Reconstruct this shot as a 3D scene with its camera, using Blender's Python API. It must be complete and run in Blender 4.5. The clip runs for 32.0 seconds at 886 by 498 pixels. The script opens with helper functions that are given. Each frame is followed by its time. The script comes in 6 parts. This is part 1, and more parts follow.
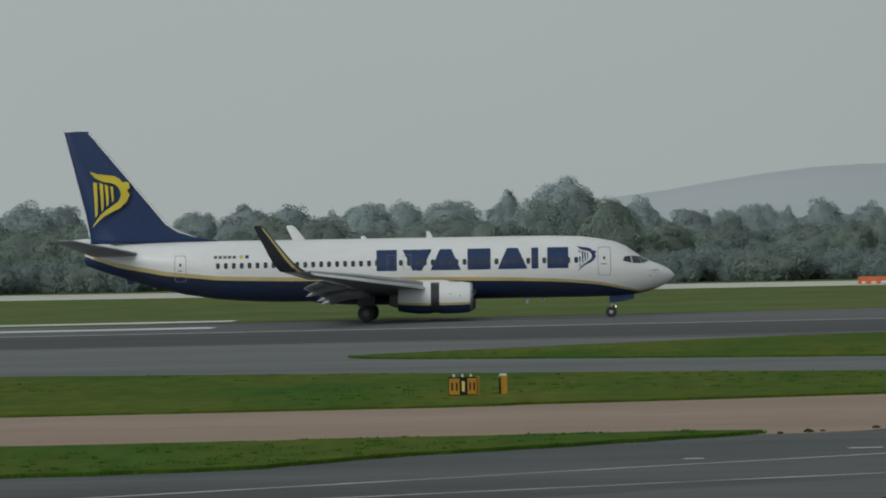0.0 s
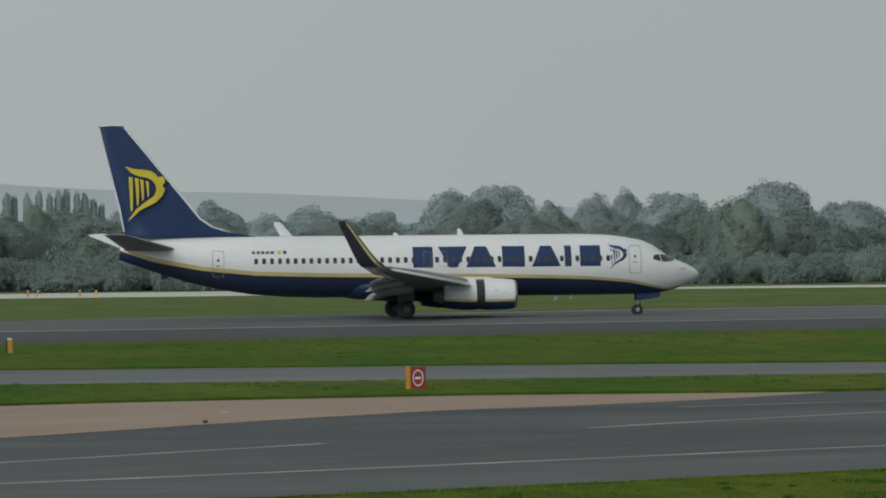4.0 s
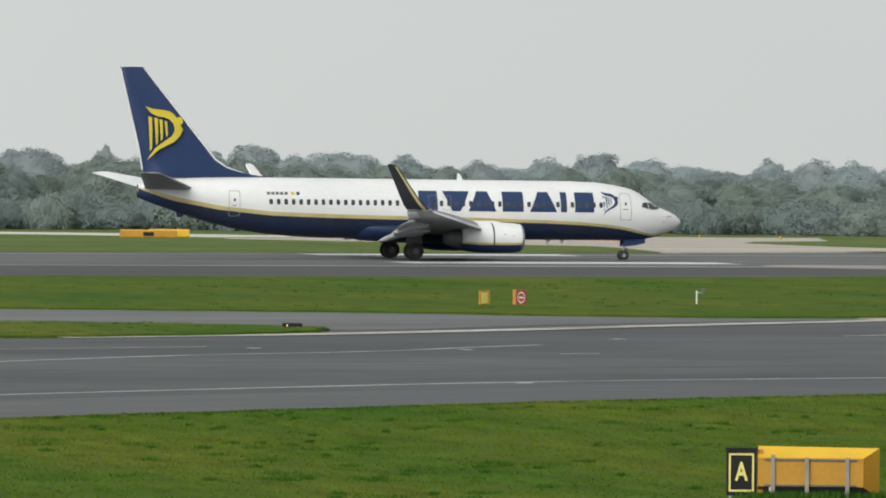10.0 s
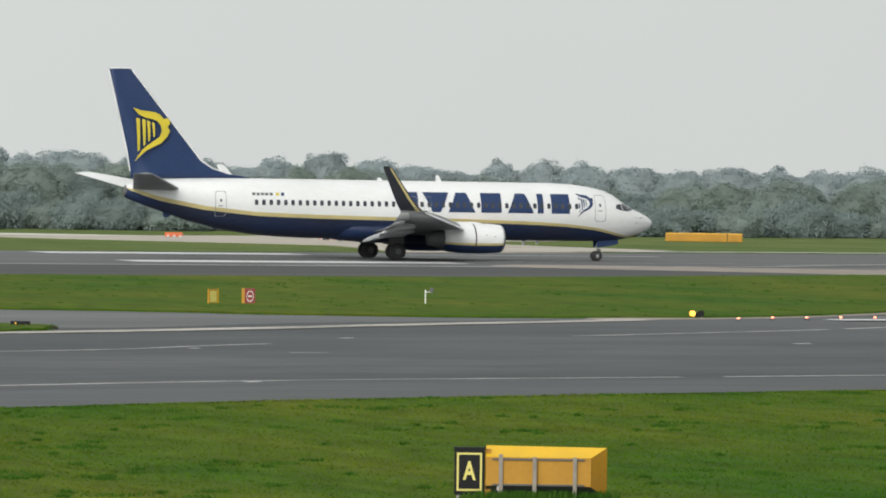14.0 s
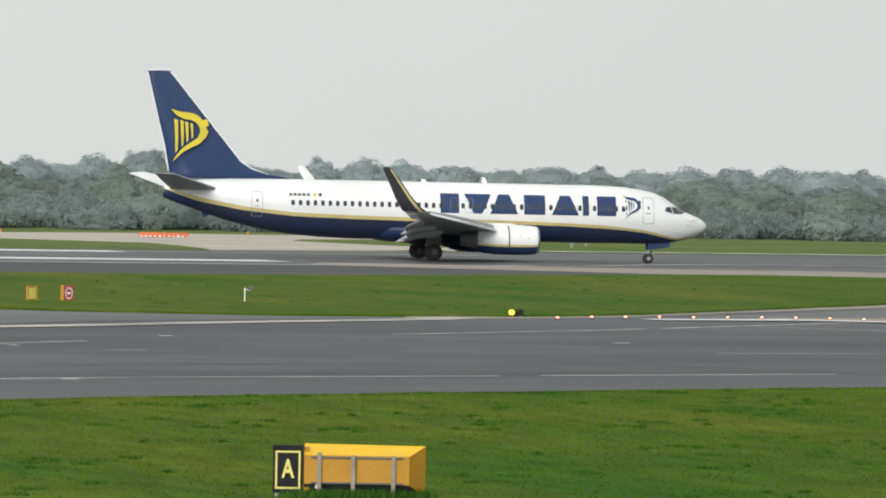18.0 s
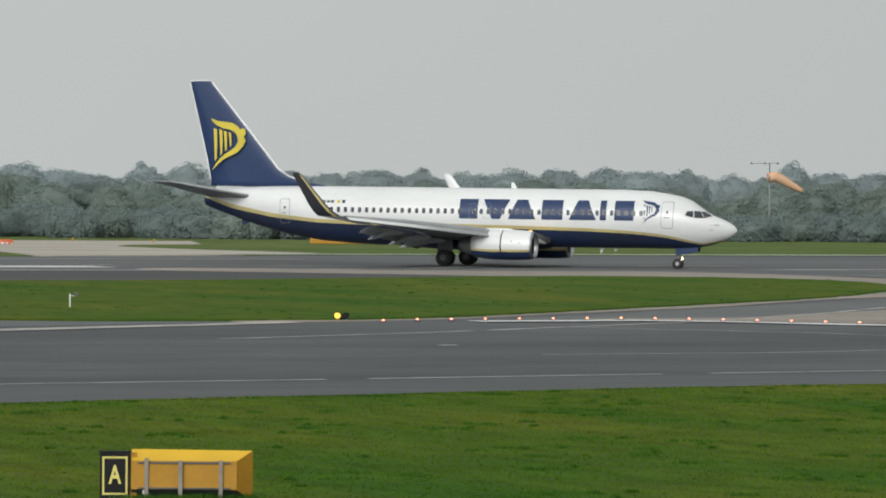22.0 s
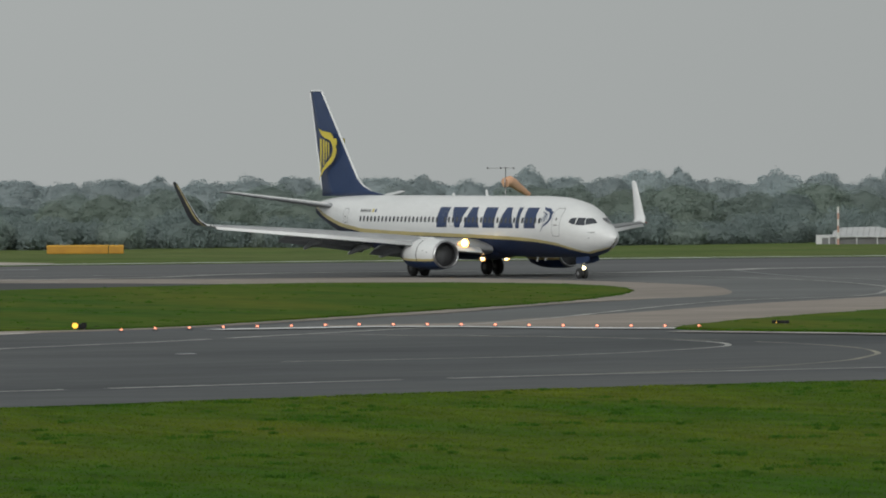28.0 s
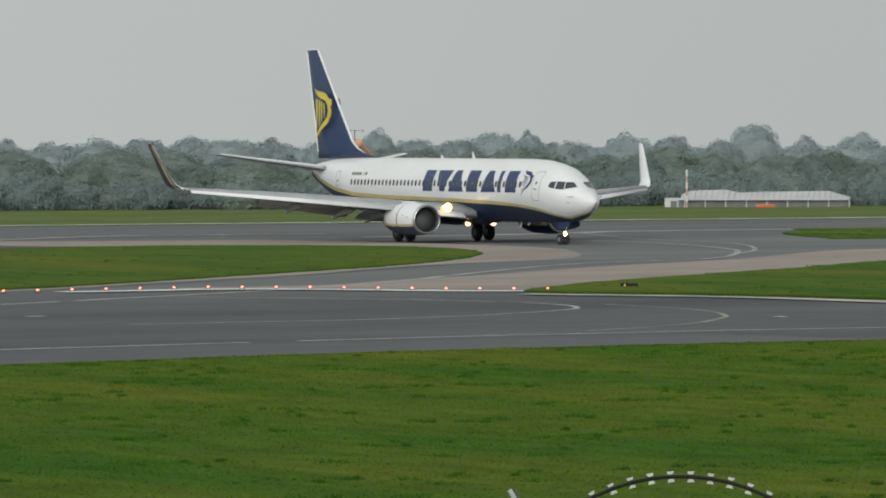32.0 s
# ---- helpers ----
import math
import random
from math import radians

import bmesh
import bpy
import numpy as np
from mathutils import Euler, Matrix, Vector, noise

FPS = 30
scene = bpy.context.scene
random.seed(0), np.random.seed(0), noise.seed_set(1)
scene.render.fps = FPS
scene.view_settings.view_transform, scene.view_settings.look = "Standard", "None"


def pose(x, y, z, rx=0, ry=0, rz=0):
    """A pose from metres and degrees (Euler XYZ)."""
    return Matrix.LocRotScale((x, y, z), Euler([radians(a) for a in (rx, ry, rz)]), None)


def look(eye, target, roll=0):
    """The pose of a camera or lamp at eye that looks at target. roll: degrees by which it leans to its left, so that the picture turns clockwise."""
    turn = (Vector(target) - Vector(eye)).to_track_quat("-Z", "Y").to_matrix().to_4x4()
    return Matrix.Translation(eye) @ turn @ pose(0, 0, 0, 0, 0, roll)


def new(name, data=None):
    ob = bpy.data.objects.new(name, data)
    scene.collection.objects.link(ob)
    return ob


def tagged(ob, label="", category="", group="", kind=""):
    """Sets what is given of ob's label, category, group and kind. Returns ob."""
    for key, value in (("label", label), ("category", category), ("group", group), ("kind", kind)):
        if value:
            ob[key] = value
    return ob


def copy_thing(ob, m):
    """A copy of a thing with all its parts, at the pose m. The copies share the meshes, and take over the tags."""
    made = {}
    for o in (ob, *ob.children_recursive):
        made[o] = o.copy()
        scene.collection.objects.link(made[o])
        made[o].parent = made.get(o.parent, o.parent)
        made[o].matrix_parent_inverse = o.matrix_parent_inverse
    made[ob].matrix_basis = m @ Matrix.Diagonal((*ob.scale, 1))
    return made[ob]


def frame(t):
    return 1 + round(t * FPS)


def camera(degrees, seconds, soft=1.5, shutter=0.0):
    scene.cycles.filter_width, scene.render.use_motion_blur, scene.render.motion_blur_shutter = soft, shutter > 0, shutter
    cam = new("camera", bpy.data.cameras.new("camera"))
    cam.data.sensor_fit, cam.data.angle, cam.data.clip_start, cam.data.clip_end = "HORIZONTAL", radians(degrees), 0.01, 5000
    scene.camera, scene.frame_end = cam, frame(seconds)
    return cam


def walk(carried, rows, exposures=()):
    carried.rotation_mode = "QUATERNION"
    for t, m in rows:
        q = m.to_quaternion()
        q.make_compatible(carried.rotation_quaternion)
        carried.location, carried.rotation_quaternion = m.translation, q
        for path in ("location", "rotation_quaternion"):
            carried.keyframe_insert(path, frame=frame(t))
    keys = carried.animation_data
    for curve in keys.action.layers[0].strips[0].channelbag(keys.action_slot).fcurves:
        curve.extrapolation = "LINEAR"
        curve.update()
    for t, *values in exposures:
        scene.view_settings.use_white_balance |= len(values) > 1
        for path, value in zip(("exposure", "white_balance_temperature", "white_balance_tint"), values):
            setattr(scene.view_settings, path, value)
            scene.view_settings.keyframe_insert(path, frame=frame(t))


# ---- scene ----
from mathutils import geometry


def aim(pan, tilt, roll):
    """Pose of the camera on the viewing mound: pan from +y towards +x, tilt up, roll to its left, in degrees."""
    a, e = radians(pan), radians(tilt)
    eye = Vector((0, 0, 5.965))
    way = Vector((math.sin(a) * math.cos(e), math.cos(a) * math.cos(e), math.sin(e)))
    return look(eye, eye + way * 100, roll)


cam = camera(9.097, 32.0, 1.9)
walk(cam, [
    (0, aim(-1.798, -0.220, -1.265)), (0.5, aim(-0.450, -0.316, -0.943)), (1, aim(0.972, -0.234, -1.025)), (1.5, aim(2.609, -0.282, -0.914)),
    (2, aim(3.995, -0.676, -0.781)), (2.5, aim(5.321, -0.586, -1.124)), (3, aim(6.103, -0.511, -1.059)), (3.5, aim(7.200, -0.198, -0.788)),
    (5.5, aim(11.182, -0.810, -0.701)), (6, aim(12.092, -0.966, -0.127)), (6.5, aim(12.724, -0.892, -0.039)), (7, aim(13.189, -0.823, 0.139)),
    (7.5, aim(14.711, -0.771, 0.054)), (8, aim(14.885, -0.590, 0.004)), (8.5, aim(15.622, -0.653, 0.302)), (9, aim(15.937, -0.596, 0.164)),
    (9.5, aim(16.135, -0.719, 0.333)), (10, aim(16.755, -0.808, 0.474)), (10.5, aim(17.354, -0.839, 0.264)), (11, aim(18.009, -0.681, 0.428)),
    (11.5, aim(18.098, -0.692, 0.487)), (12, aim(18.341, -0.674, 0.579)), (12.5, aim(18.304, -0.718, 0.611)), (13, aim(18.552, -0.847, 0.650)),
    (13.5, aim(19.357, -0.882, 0.712)), (14, aim(19.542, -0.789, 0.757)), (14.5, aim(19.735, -0.750, 0.934)), (16.5, aim(20.587, -0.950, 1.045)),
    (17, aim(20.787, -0.866, 0.852)), (17.5, aim(21.041, -0.903, 0.814)), (18, aim(21.398, -0.778, 1.054)), (18.5, aim(21.669, -0.793, 0.732)),
    (19, aim(22.106, -0.743, 0.513)), (19.5, aim(22.922, -0.712, 0.630)), (20, aim(23.056, -0.652, 0.829)), (20.5, aim(23.158, -0.512, 0.783)),
    (21, aim(23.090, -0.552, 0.870)), (21.5, aim(23.062, -0.673, 0.666)), (22, aim(23.197, -0.722, 0.498)), (22.5, aim(23.495, -0.738, 0.387)),
    (23, aim(23.807, -0.662, 0.527)), (23.5, aim(23.968, -0.667, 0.459)), (24, aim(23.842, -0.720, 0.309)), (24.5, aim(23.900, -0.715, 0.083)),
    (25, aim(24.300, -0.702, 0.062)), (25.5, aim(24.595, -0.610, 0.044)), (27.5, aim(25.589, -0.627, -0.096)), (28, aim(25.900, -0.643, -0.193)),
    (28.5, aim(26.208, -0.677, -0.007)), (29, aim(26.421, -0.674, -0.082)), (29.5, aim(26.457, -0.618, 0.049)), (30, aim(26.947, -0.641, 0.018)),
    (30.5, aim(27.197, -0.947, 0.184)), (31, aim(27.422, -0.973, 0.059)), (31.5, aim(27.432, -0.903, 0.085)), (32, aim(27.453, -1.031, -0.114))],
    exposures=[(0.0, -0.48, 6200, 6), (1.0, -0.66, 6200, 6), (2.0, -0.69, 6200, 6), (3.0, -0.58, 6200, 6), (3.5, -0.46, 6200, 6), (5.5, 0.16, 6300, 8), (6.0, 0.38, 6300, 8), (7.0, 0.50, 6500, 10), (8.0, 0.30, 6500, 10), (9.0, 0.26, 6500, 10), (10.0, 0.40, 6500, 10), (12.0, 0.30, 6500, 10), (13.0, 0.48, 6500, 10), (14.5, 0.48, 6500, 10), (17.0, 0.59, 6500, 10), (18.0, 0.59, 6500, 10), (19.0, 0.53, 6400, 9), (20.0, 0.32, 6400, 9), (21.0, -0.04, 6400, 9), (22.0, 0.18, 6400, 9), (23.0, 0.08, 6400, 9), (25.0, 0.06, 6400, 9), (27.5, -0.14, 6400, 9), (28.0, -0.24, 6400, 9), (30.0, -0.25, 6400, 9), (31.0, 0.02, 6400, 9), (32.0, 0.10, 6400, 9)])

# ---- sky and light: a dull overcast afternoon ----
world = bpy.data.worlds.new("overcast_sky")
scene.world = world
world.use_nodes = True
wt = world.node_tree
wt.nodes.clear()
w_out = wt.nodes.new("ShaderNodeOutputWorld")
w_bg = wt.nodes.new("ShaderNodeBackground")
w_sky = wt.nodes.new("ShaderNodeTexSky")
w_sky.sky_type, w_sky.sun_disc = "NISHITA", False
w_sky.sun_elevation, w_sky.sun_rotation = radians(25.7), radians(219)
w_sky.air_density, w_sky.dust_density = 1.0, 4.0
w_grey = wt.nodes.new("ShaderNodeHueSaturation")
w_grey.inputs["Saturation"].default_value = 0.12
w_grey.inputs["Value"].default_value = 0.05
w_mix = wt.nodes.new("ShaderNodeMixRGB")
w_mix.inputs[0].default_value = 0.86
w_mix.inputs[2].default_value = (0.550, 0.572, 0.558, 1)
w_noise = wt.nodes.new("ShaderNodeTexNoise")
w_noise.inputs["Scale"].default_value, w_noise.inputs["Detail"].default_value = 5.0, 3.0
w_ramp = wt.nodes.new("ShaderNodeMapRange")
w_ramp.inputs[3].default_value, w_ramp.inputs[4].default_value = 0.94, 1.06
w_mul = wt.nodes.new("ShaderNodeMixRGB")
w_mul.blend_type, w_mul.inputs[0].default_value = "MULTIPLY", 1.0
w_tc = wt.nodes.new("ShaderNodeTexCoord")
wt.links.new(w_tc.outputs["Generated"], w_noise.inputs["Vector"])
wt.links.new(w_noise.outputs["Fac"], w_ramp.inputs[0])
wt.links.new(w_sky.outputs[0], w_grey.inputs["Color"])
wt.links.new(w_grey.outputs[0], w_mix.inputs[1])
wt.links.new(w_mix.outputs[0], w_mul.inputs[1])
wt.links.new(w_ramp.outputs[0], w_mul.inputs[2])
# the cloud is a little brighter towards -x
w_sep = wt.nodes.new("ShaderNodeSeparateXYZ")
w_side = wt.nodes.new("ShaderNodeMapRange")
w_side.inputs[1].default_value, w_side.inputs[2].default_value = -1.0, 1.0
w_side.inputs[3].default_value, w_side.inputs[4].default_value = 1.44, 0.72
w_mul2 = wt.nodes.new("ShaderNodeMixRGB")
w_mul2.blend_type, w_mul2.inputs[0].default_value = "MULTIPLY", 1.0
wt.links.new(w_tc.outputs["Generated"], w_sep.inputs[0])
wt.links.new(w_sep.outputs[0], w_side.inputs[0])
wt.links.new(w_mul.outputs[0], w_mul2.inputs[1])
wt.links.new(w_side.outputs[0], w_mul2.inputs[2])
wt.links.new(w_mul2.outputs[0], w_bg.inputs["Color"])
wt.links.new(w_bg.outputs[0], w_out.inputs[0])
w_bg.inputs["Strength"].default_value = 1.0

sun = new("sun", bpy.data.lights.new("sun", "SUN"))
sun.data.energy, sun.data.angle, sun.data.color = 1.8, radians(35), (1.0, 0.97, 0.92)
sun.matrix_world = look((0, 0, 0), (0.55, 0.68, -0.42))


# ---- materials ----
def material(name, base, rough=0.6, metal=0.0, other=None, scale=1.0, detail=6.0, amount=1.0, fine=0.0, bump=0.0, bump_scale=None,
             space="Object", stretch=(1, 1, 1), emit=0.0, coat=0.0, vary=0.0, island=False, gloss=0.5, through_leaf=0.0):
    """A surface with two scales of colour variation and a fine relief."""
    m = bpy.data.materials.new(name)
    m.use_nodes = True
    nt = m.node_tree
    b = nt.nodes["Principled BSDF"]
    b.inputs["Roughness"].default_value, b.inputs["Metallic"].default_value = rough, metal
    b.inputs["Coat Weight"].default_value, b.inputs["Specular IOR Level"].default_value = coat, gloss
    other = other or tuple(c * 0.8 for c in base)
    tc = nt.nodes.new("ShaderNodeTexCoord")
    mp = nt.nodes.new("ShaderNodeMapping")
    mp.inputs["Scale"].default_value = stretch
    nt.links.new(tc.outputs[space], mp.inputs[0])
    n1 = nt.nodes.new("ShaderNodeTexNoise")
    n1.inputs["Scale"].default_value, n1.inputs["Detail"].default_value = scale, detail
    nt.links.new(mp.outputs[0], n1.inputs["Vector"])
    r1 = nt.nodes.new("ShaderNodeMapRange")
    r1.inputs[1].default_value, r1.inputs[2].default_value, r1.inputs[4].default_value = 0.33, 0.67, amount
    nt.links.new(n1.outputs["Fac"], r1.inputs[0])
    mix = nt.nodes.new("ShaderNodeMixRGB")
    mix.inputs[1].default_value, mix.inputs[2].default_value = (*base, 1), (*other, 1)
    nt.links.new(r1.outputs[0], mix.inputs[0])
    col = mix.outputs[0]
    if fine:
        n2 = nt.nodes.new("ShaderNodeTexNoise")
        n2.inputs["Scale"].default_value, n2.inputs["Detail"].default_value = scale * 9.0, 4.0
        nt.links.new(mp.outputs[0], n2.inputs["Vector"])
        r2 = nt.nodes.new("ShaderNodeMapRange")
        r2.inputs[1].default_value, r2.inputs[2].default_value = 0.3, 0.7
        r2.inputs[3].default_value, r2.inputs[4].default_value = 1 - fine, 1 + fine
        nt.links.new(n2.outputs["Fac"], r2.inputs[0])
        mul = nt.nodes.new("ShaderNodeMixRGB")
        mul.blend_type, mul.inputs[0].default_value = "MULTIPLY", 1.0
        nt.links.new(col, mul.inputs[1])
        nt.links.new(r2.outputs[0], mul.inputs[2])
        col = mul.outputs[0]
    if vary:
        if island:
            oi = nt.nodes.new("ShaderNodeNewGeometry")
            sock = oi.outputs["Random Per Island"]
        else:
            oi = nt.nodes.new("ShaderNodeObjectInfo")
            sock = oi.outputs["Random"]
        r3 = nt.nodes.new("ShaderNodeMapRange")
        r3.inputs[3].default_value, r3.inputs[4].default_value = 1 - vary, 1 + vary
        nt.links.new(sock, r3.inputs[0])
        mul = nt.nodes.new("ShaderNodeMixRGB")
        mul.blend_type, mul.inputs[0].default_value = "MULTIPLY", 1.0
        nt.links.new(col, mul.inputs[1])
        nt.links.new(r3.outputs[0], mul.inputs[2])
        col = mul.outputs[0]
    nt.links.new(col, b.inputs["Base Color"])
    if bump:
        n3 = nt.nodes.new("ShaderNodeTexNoise")
        n3.inputs["Scale"].default_value, n3.inputs["Detail"].default_value = bump_scale or scale * 6, 5.0
        nt.links.new(mp.outputs[0], n3.inputs["Vector"])
        bp = nt.nodes.new("ShaderNodeBump")
        bp.inputs["Strength"].default_value, bp.inputs["Distance"].default_value = bump, 0.05
        nt.links.new(n3.outputs["Fac"], bp.inputs["Height"])
        nt.links.new(bp.outputs[0], b.inputs["Normal"])
    if through_leaf:
        tr = nt.nodes.new("ShaderNodeBsdfTranslucent")
        ms = nt.nodes.new("ShaderNodeAddShader")
        dim = nt.nodes.new("ShaderNodeMixRGB")
        dim.inputs[0].default_value, dim.inputs[1].default_value = through_leaf, (0, 0, 0, 1)
        nt.links.new(col, dim.inputs[2])
        nt.links.new(dim.outputs[0], tr.inputs["Color"])
        nt.links.new(b.outputs[0], ms.inputs[0])
        nt.links.new(tr.outputs[0], ms.inputs[1])
        nt.links.new(ms.outputs[0], nt.nodes["Material Output"].inputs["Surface"])
    if emit:
        b.inputs["Emission Color"].default_value = (*base, 1)
        b.inputs["Emission Strength"].default_value = emit
    return m


M_GRASS = material("mown_grass", (0.038, 0.094, 0.008), 0.9, other=(0.096, 0.118, 0.014), scale=0.16, detail=6, fine=0.20, bump=0.5, bump_scale=2.5, stretch=(0.8, 0.22, 1), gloss=0.04)
M_GRASS_FAR = material("far_grass", (0.082, 0.128, 0.034), 0.9, other=(0.122, 0.148, 0.050), scale=0.06, detail=9, fine=0.30, bump=0.5, bump_scale=1.0, stretch=(0.4, 1.0, 1), gloss=0.04)
M_TUFT = material("grass_tuft", (0.038, 0.095, 0.008), 0.8, other=(0.096, 0.119, 0.014), scale=0.16, detail=6, fine=0.20, vary=0.06, island=True, gloss=0.05, through_leaf=0.6, stretch=(0.8, 0.22, 1))
M_CLUMP = material("dark_grass_clump", (0.026, 0.072, 0.009), 0.85, other=(0.038, 0.086, 0.011), scale=1.0, vary=0.06, island=True, gloss=0.04, through_leaf=0.9)
M_ASPHALT = material("taxiway_asphalt", (0.050, 0.056, 0.061), 0.75, other=(0.098, 0.103, 0.106), scale=0.10, detail=10, fine=0.16, bump=0.2, bump_scale=8, stretch=(0.25, 0.7, 1), gloss=0.2)
M_SHOULDER = material("paler_asphalt_edge", (0.082, 0.088, 0.092), 0.8, other=(0.108, 0.113, 0.116), scale=0.10, detail=9, fine=0.12, stretch=(0.25, 1, 1), gloss=0.2)
M_RUNWAY = material("runway_asphalt", (0.074, 0.078, 0.082), 0.7, other=(0.112, 0.115, 0.118), scale=0.10, detail=9, fine=0.16, bump=0.15, bump_scale=6, stretch=(0.08, 0.9, 1), gloss=0.3)
M_RUBBER = material("rubbered_asphalt", (0.040, 0.041, 0.044), 0.75, other=(0.062, 0.063, 0.066), scale=0.12, detail=8, fine=0.08, stretch=(0.06, 0.9, 1), gloss=0.25)
M_OLDTAR = material("worn_grey_asphalt", (0.104, 0.111, 0.114), 0.8, other=(0.154, 0.160, 0.159), scale=0.10, detail=9, fine=0.14, stretch=(0.2, 1, 1), gloss=0.2)
M_CONC = material("pinkish_concrete", (0.290, 0.210, 0.165), 0.85, other=(0.330, 0.255, 0.205), scale=0.09, detail=8, fine=0.08, stretch=(0.3, 1, 1), gloss=0.1)
M_PALE = material("pale_concrete", (0.325, 0.286, 0.252), 0.85, other=(0.235, 0.210, 0.188), scale=0.10, detail=9, fine=0.14, stretch=(0.3, 1, 1), gloss=0.1)
M_FARLINK = material("pale_buff_concrete", (0.44, 0.405, 0.355), 0.85, other=(0.37, 0.335, 0.295), scale=0.10, detail=8, fine=0.10, stretch=(0.3, 1, 1), gloss=0.1)
M_LINE = material("worn_white_paint", (0.46, 0.46, 0.43), 0.7, other=(0.17, 0.17, 0.165), scale=0.35, detail=8, amount=1.0, fine=0.15)
M_LINEY = material("worn_yellow_paint", (0.34, 0.32, 0.24), 0.7, other=(0.11, 0.11, 0.10), scale=0.30, detail=8, amount=1.0, fine=0.15)
M_FARSTRIP = material("bright_far_concrete", (0.56, 0.55, 0.50), 0.85, other=(0.48, 0.47, 0.43), scale=0.08, detail=6, stretch=(0.3, 1, 1), gloss=0.1)
M_EDGE = material("faded_runway_paint", (0.32, 0.33, 0.335), 0.7, other=(0.17, 0.175, 0.18), scale=0.2, detail=8, fine=0.1, stretch=(0.12, 1, 1))
M_RIM = material("worn_pale_concrete_edge", (0.52, 0.49, 0.45), 0.85, other=(0.30, 0.285, 0.265), scale=0.35, detail=8, fine=0.2, stretch=(0.5, 1, 1), gloss=0.1)
M_BAR = material("runway_white_paint", (0.72, 0.73, 0.73), 0.65, other=(0.50, 0.50, 0.50), scale=0.25, detail=8, fine=0.1, stretch=(0.15, 1, 1))

M_WHITE = material("white_aircraft_paint", (0.71, 0.72, 0.72), 0.34, other=(0.64, 0.65, 0.65), scale=0.5, detail=7, fine=0.03, coat=0.2, stretch=(0.5, 1, 1.6))
M_NAVY = material("navy_aircraft_paint", (0.017, 0.037, 0.104), 0.38, other=(0.022, 0.042, 0.106), scale=0.6, detail=6, fine=0.08, coat=0.08, gloss=0.3)
M_BELLY = material("grimy_navy_paint", (0.016, 0.031, 0.084), 0.42, other=(0.027, 0.032, 0.054), scale=0.5, detail=8, fine=0.15, coat=0.05, gloss=0.25, stretch=(0.3, 1, 1.5))
M_YELLOW = material("yellow_aircraft_paint", (0.57, 0.48, 0.21), 0.35, other=(0.47, 0.40, 0.19), scale=0.7, detail=6, coat=0.3)
M_GOLD = material("gold_emblem_paint", (0.62, 0.50, 0.03), 0.35, other=(0.52, 0.42, 0.03), scale=1.0, coat=0.3)
M_WING = material("grey_wing_paint", (0.31, 0.32, 0.33), 0.42, other=(0.25, 0.26, 0.27), scale=0.8, detail=7, fine=0.06, stretch=(0.5, 1, 1))
M_DKNAVY = material("dark_winglet_paint", (0.020, 0.024, 0.034), 0.35, other=(0.028, 0.030, 0.036), scale=0.9, detail=5)
M_DKGREY = material("dark_grey_paint", (0.10, 0.105, 0.11), 0.5, other=(0.07, 0.072, 0.075), scale=1.2, detail=6, fine=0.1)
M_STAB = material("stabiliser_grey", (0.26, 0.27, 0.28), 0.45, other=(0.20, 0.21, 0.22), scale=0.9, detail=6, fine=0.06)
M_GLASS = material("dark_window", (0.03, 0.035, 0.045), 0.12, other=(0.05, 0.055, 0.065), scale=2.0)
M_METAL = material("bare_metal", (0.55, 0.55, 0.56), 0.32, metal=1.0, other=(0.42, 0.42, 0.43), scale=3.0)
M_INTAKE = material("dark_intake", (0.02, 0.02, 0.022), 0.55, other=(0.035, 0.035, 0.037), scale=3.0)
M_TYRE = material("tyre_rubber", (0.018, 0.018, 0.019), 0.85, other=(0.03, 0.03, 0.03), scale=5.0)
M_LAMP = material("landing_light", (1.0, 0.84, 0.46), 0.3, emit=6.0)
M_LAMPY = material("amber_glow", (1.0, 0.52, 0.06), 0.3, emit=1.6)
# emission for the yellow halo seen about a lamp
M_HALO = material("lamp_halo", (1.0, 0.62, 0.22), 0.3, emit=0.9)
M_LAMPR = material("red_orange_glow", (1.0, 0.30, 0.17), 0.3, emit=2.0)
M_SIGNY = material("dull_yellow_panel", (0.45, 0.225, 0.010), 0.55, other=(0.37, 0.18, 0.009), scale=1.2, detail=7, fine=0.06)
# lighter copy of the panel yellow, with sky light in its colour
M_SIGNLIT = material("lit_yellow_panel", (0.70, 0.42, 0.012), 0.45, other=(0.60, 0.36, 0.012), scale=1.5, detail=7)
M_BLACK = material("black_sign_face", (0.010, 0.011, 0.012), 0.7, other=(0.016, 0.016, 0.017), scale=3.0, gloss=0.2)
M_SIGNTXT = material("yellow_lettering", (0.72, 0.64, 0.18), 0.5, other=(0.64, 0.56, 0.16), scale=4.0)
M_RED = material("red_sign_face", (0.23, 0.018, 0.016), 0.45, other=(0.16, 0.014, 0.013), scale=3.0)
M_WPAINT = material("white_painted_metal", (0.66, 0.66, 0.64), 0.5, other=(0.52, 0.52, 0.50), scale=2.0)
M_STEEL = material("galvanised_steel", (0.40, 0.41, 0.42), 0.5, metal=0.6, other=(0.30, 0.30, 0.31), scale=2.5)
M_BARB = material("grey_barb_steel", (0.52, 0.53, 0.52), 0.5, other=(0.40, 0.40, 0.40), scale=20.0)
M_CLOD = material("dark_turf", (0.035, 0.040, 0.018), 0.95, other=(0.055, 0.050, 0.028), scale=6.0, gloss=0.05)
M_ORANGE = material("orange_barrier", (0.60, 0.13, 0.035), 0.55, other=(0.48, 0.10, 0.03), scale=0.8)
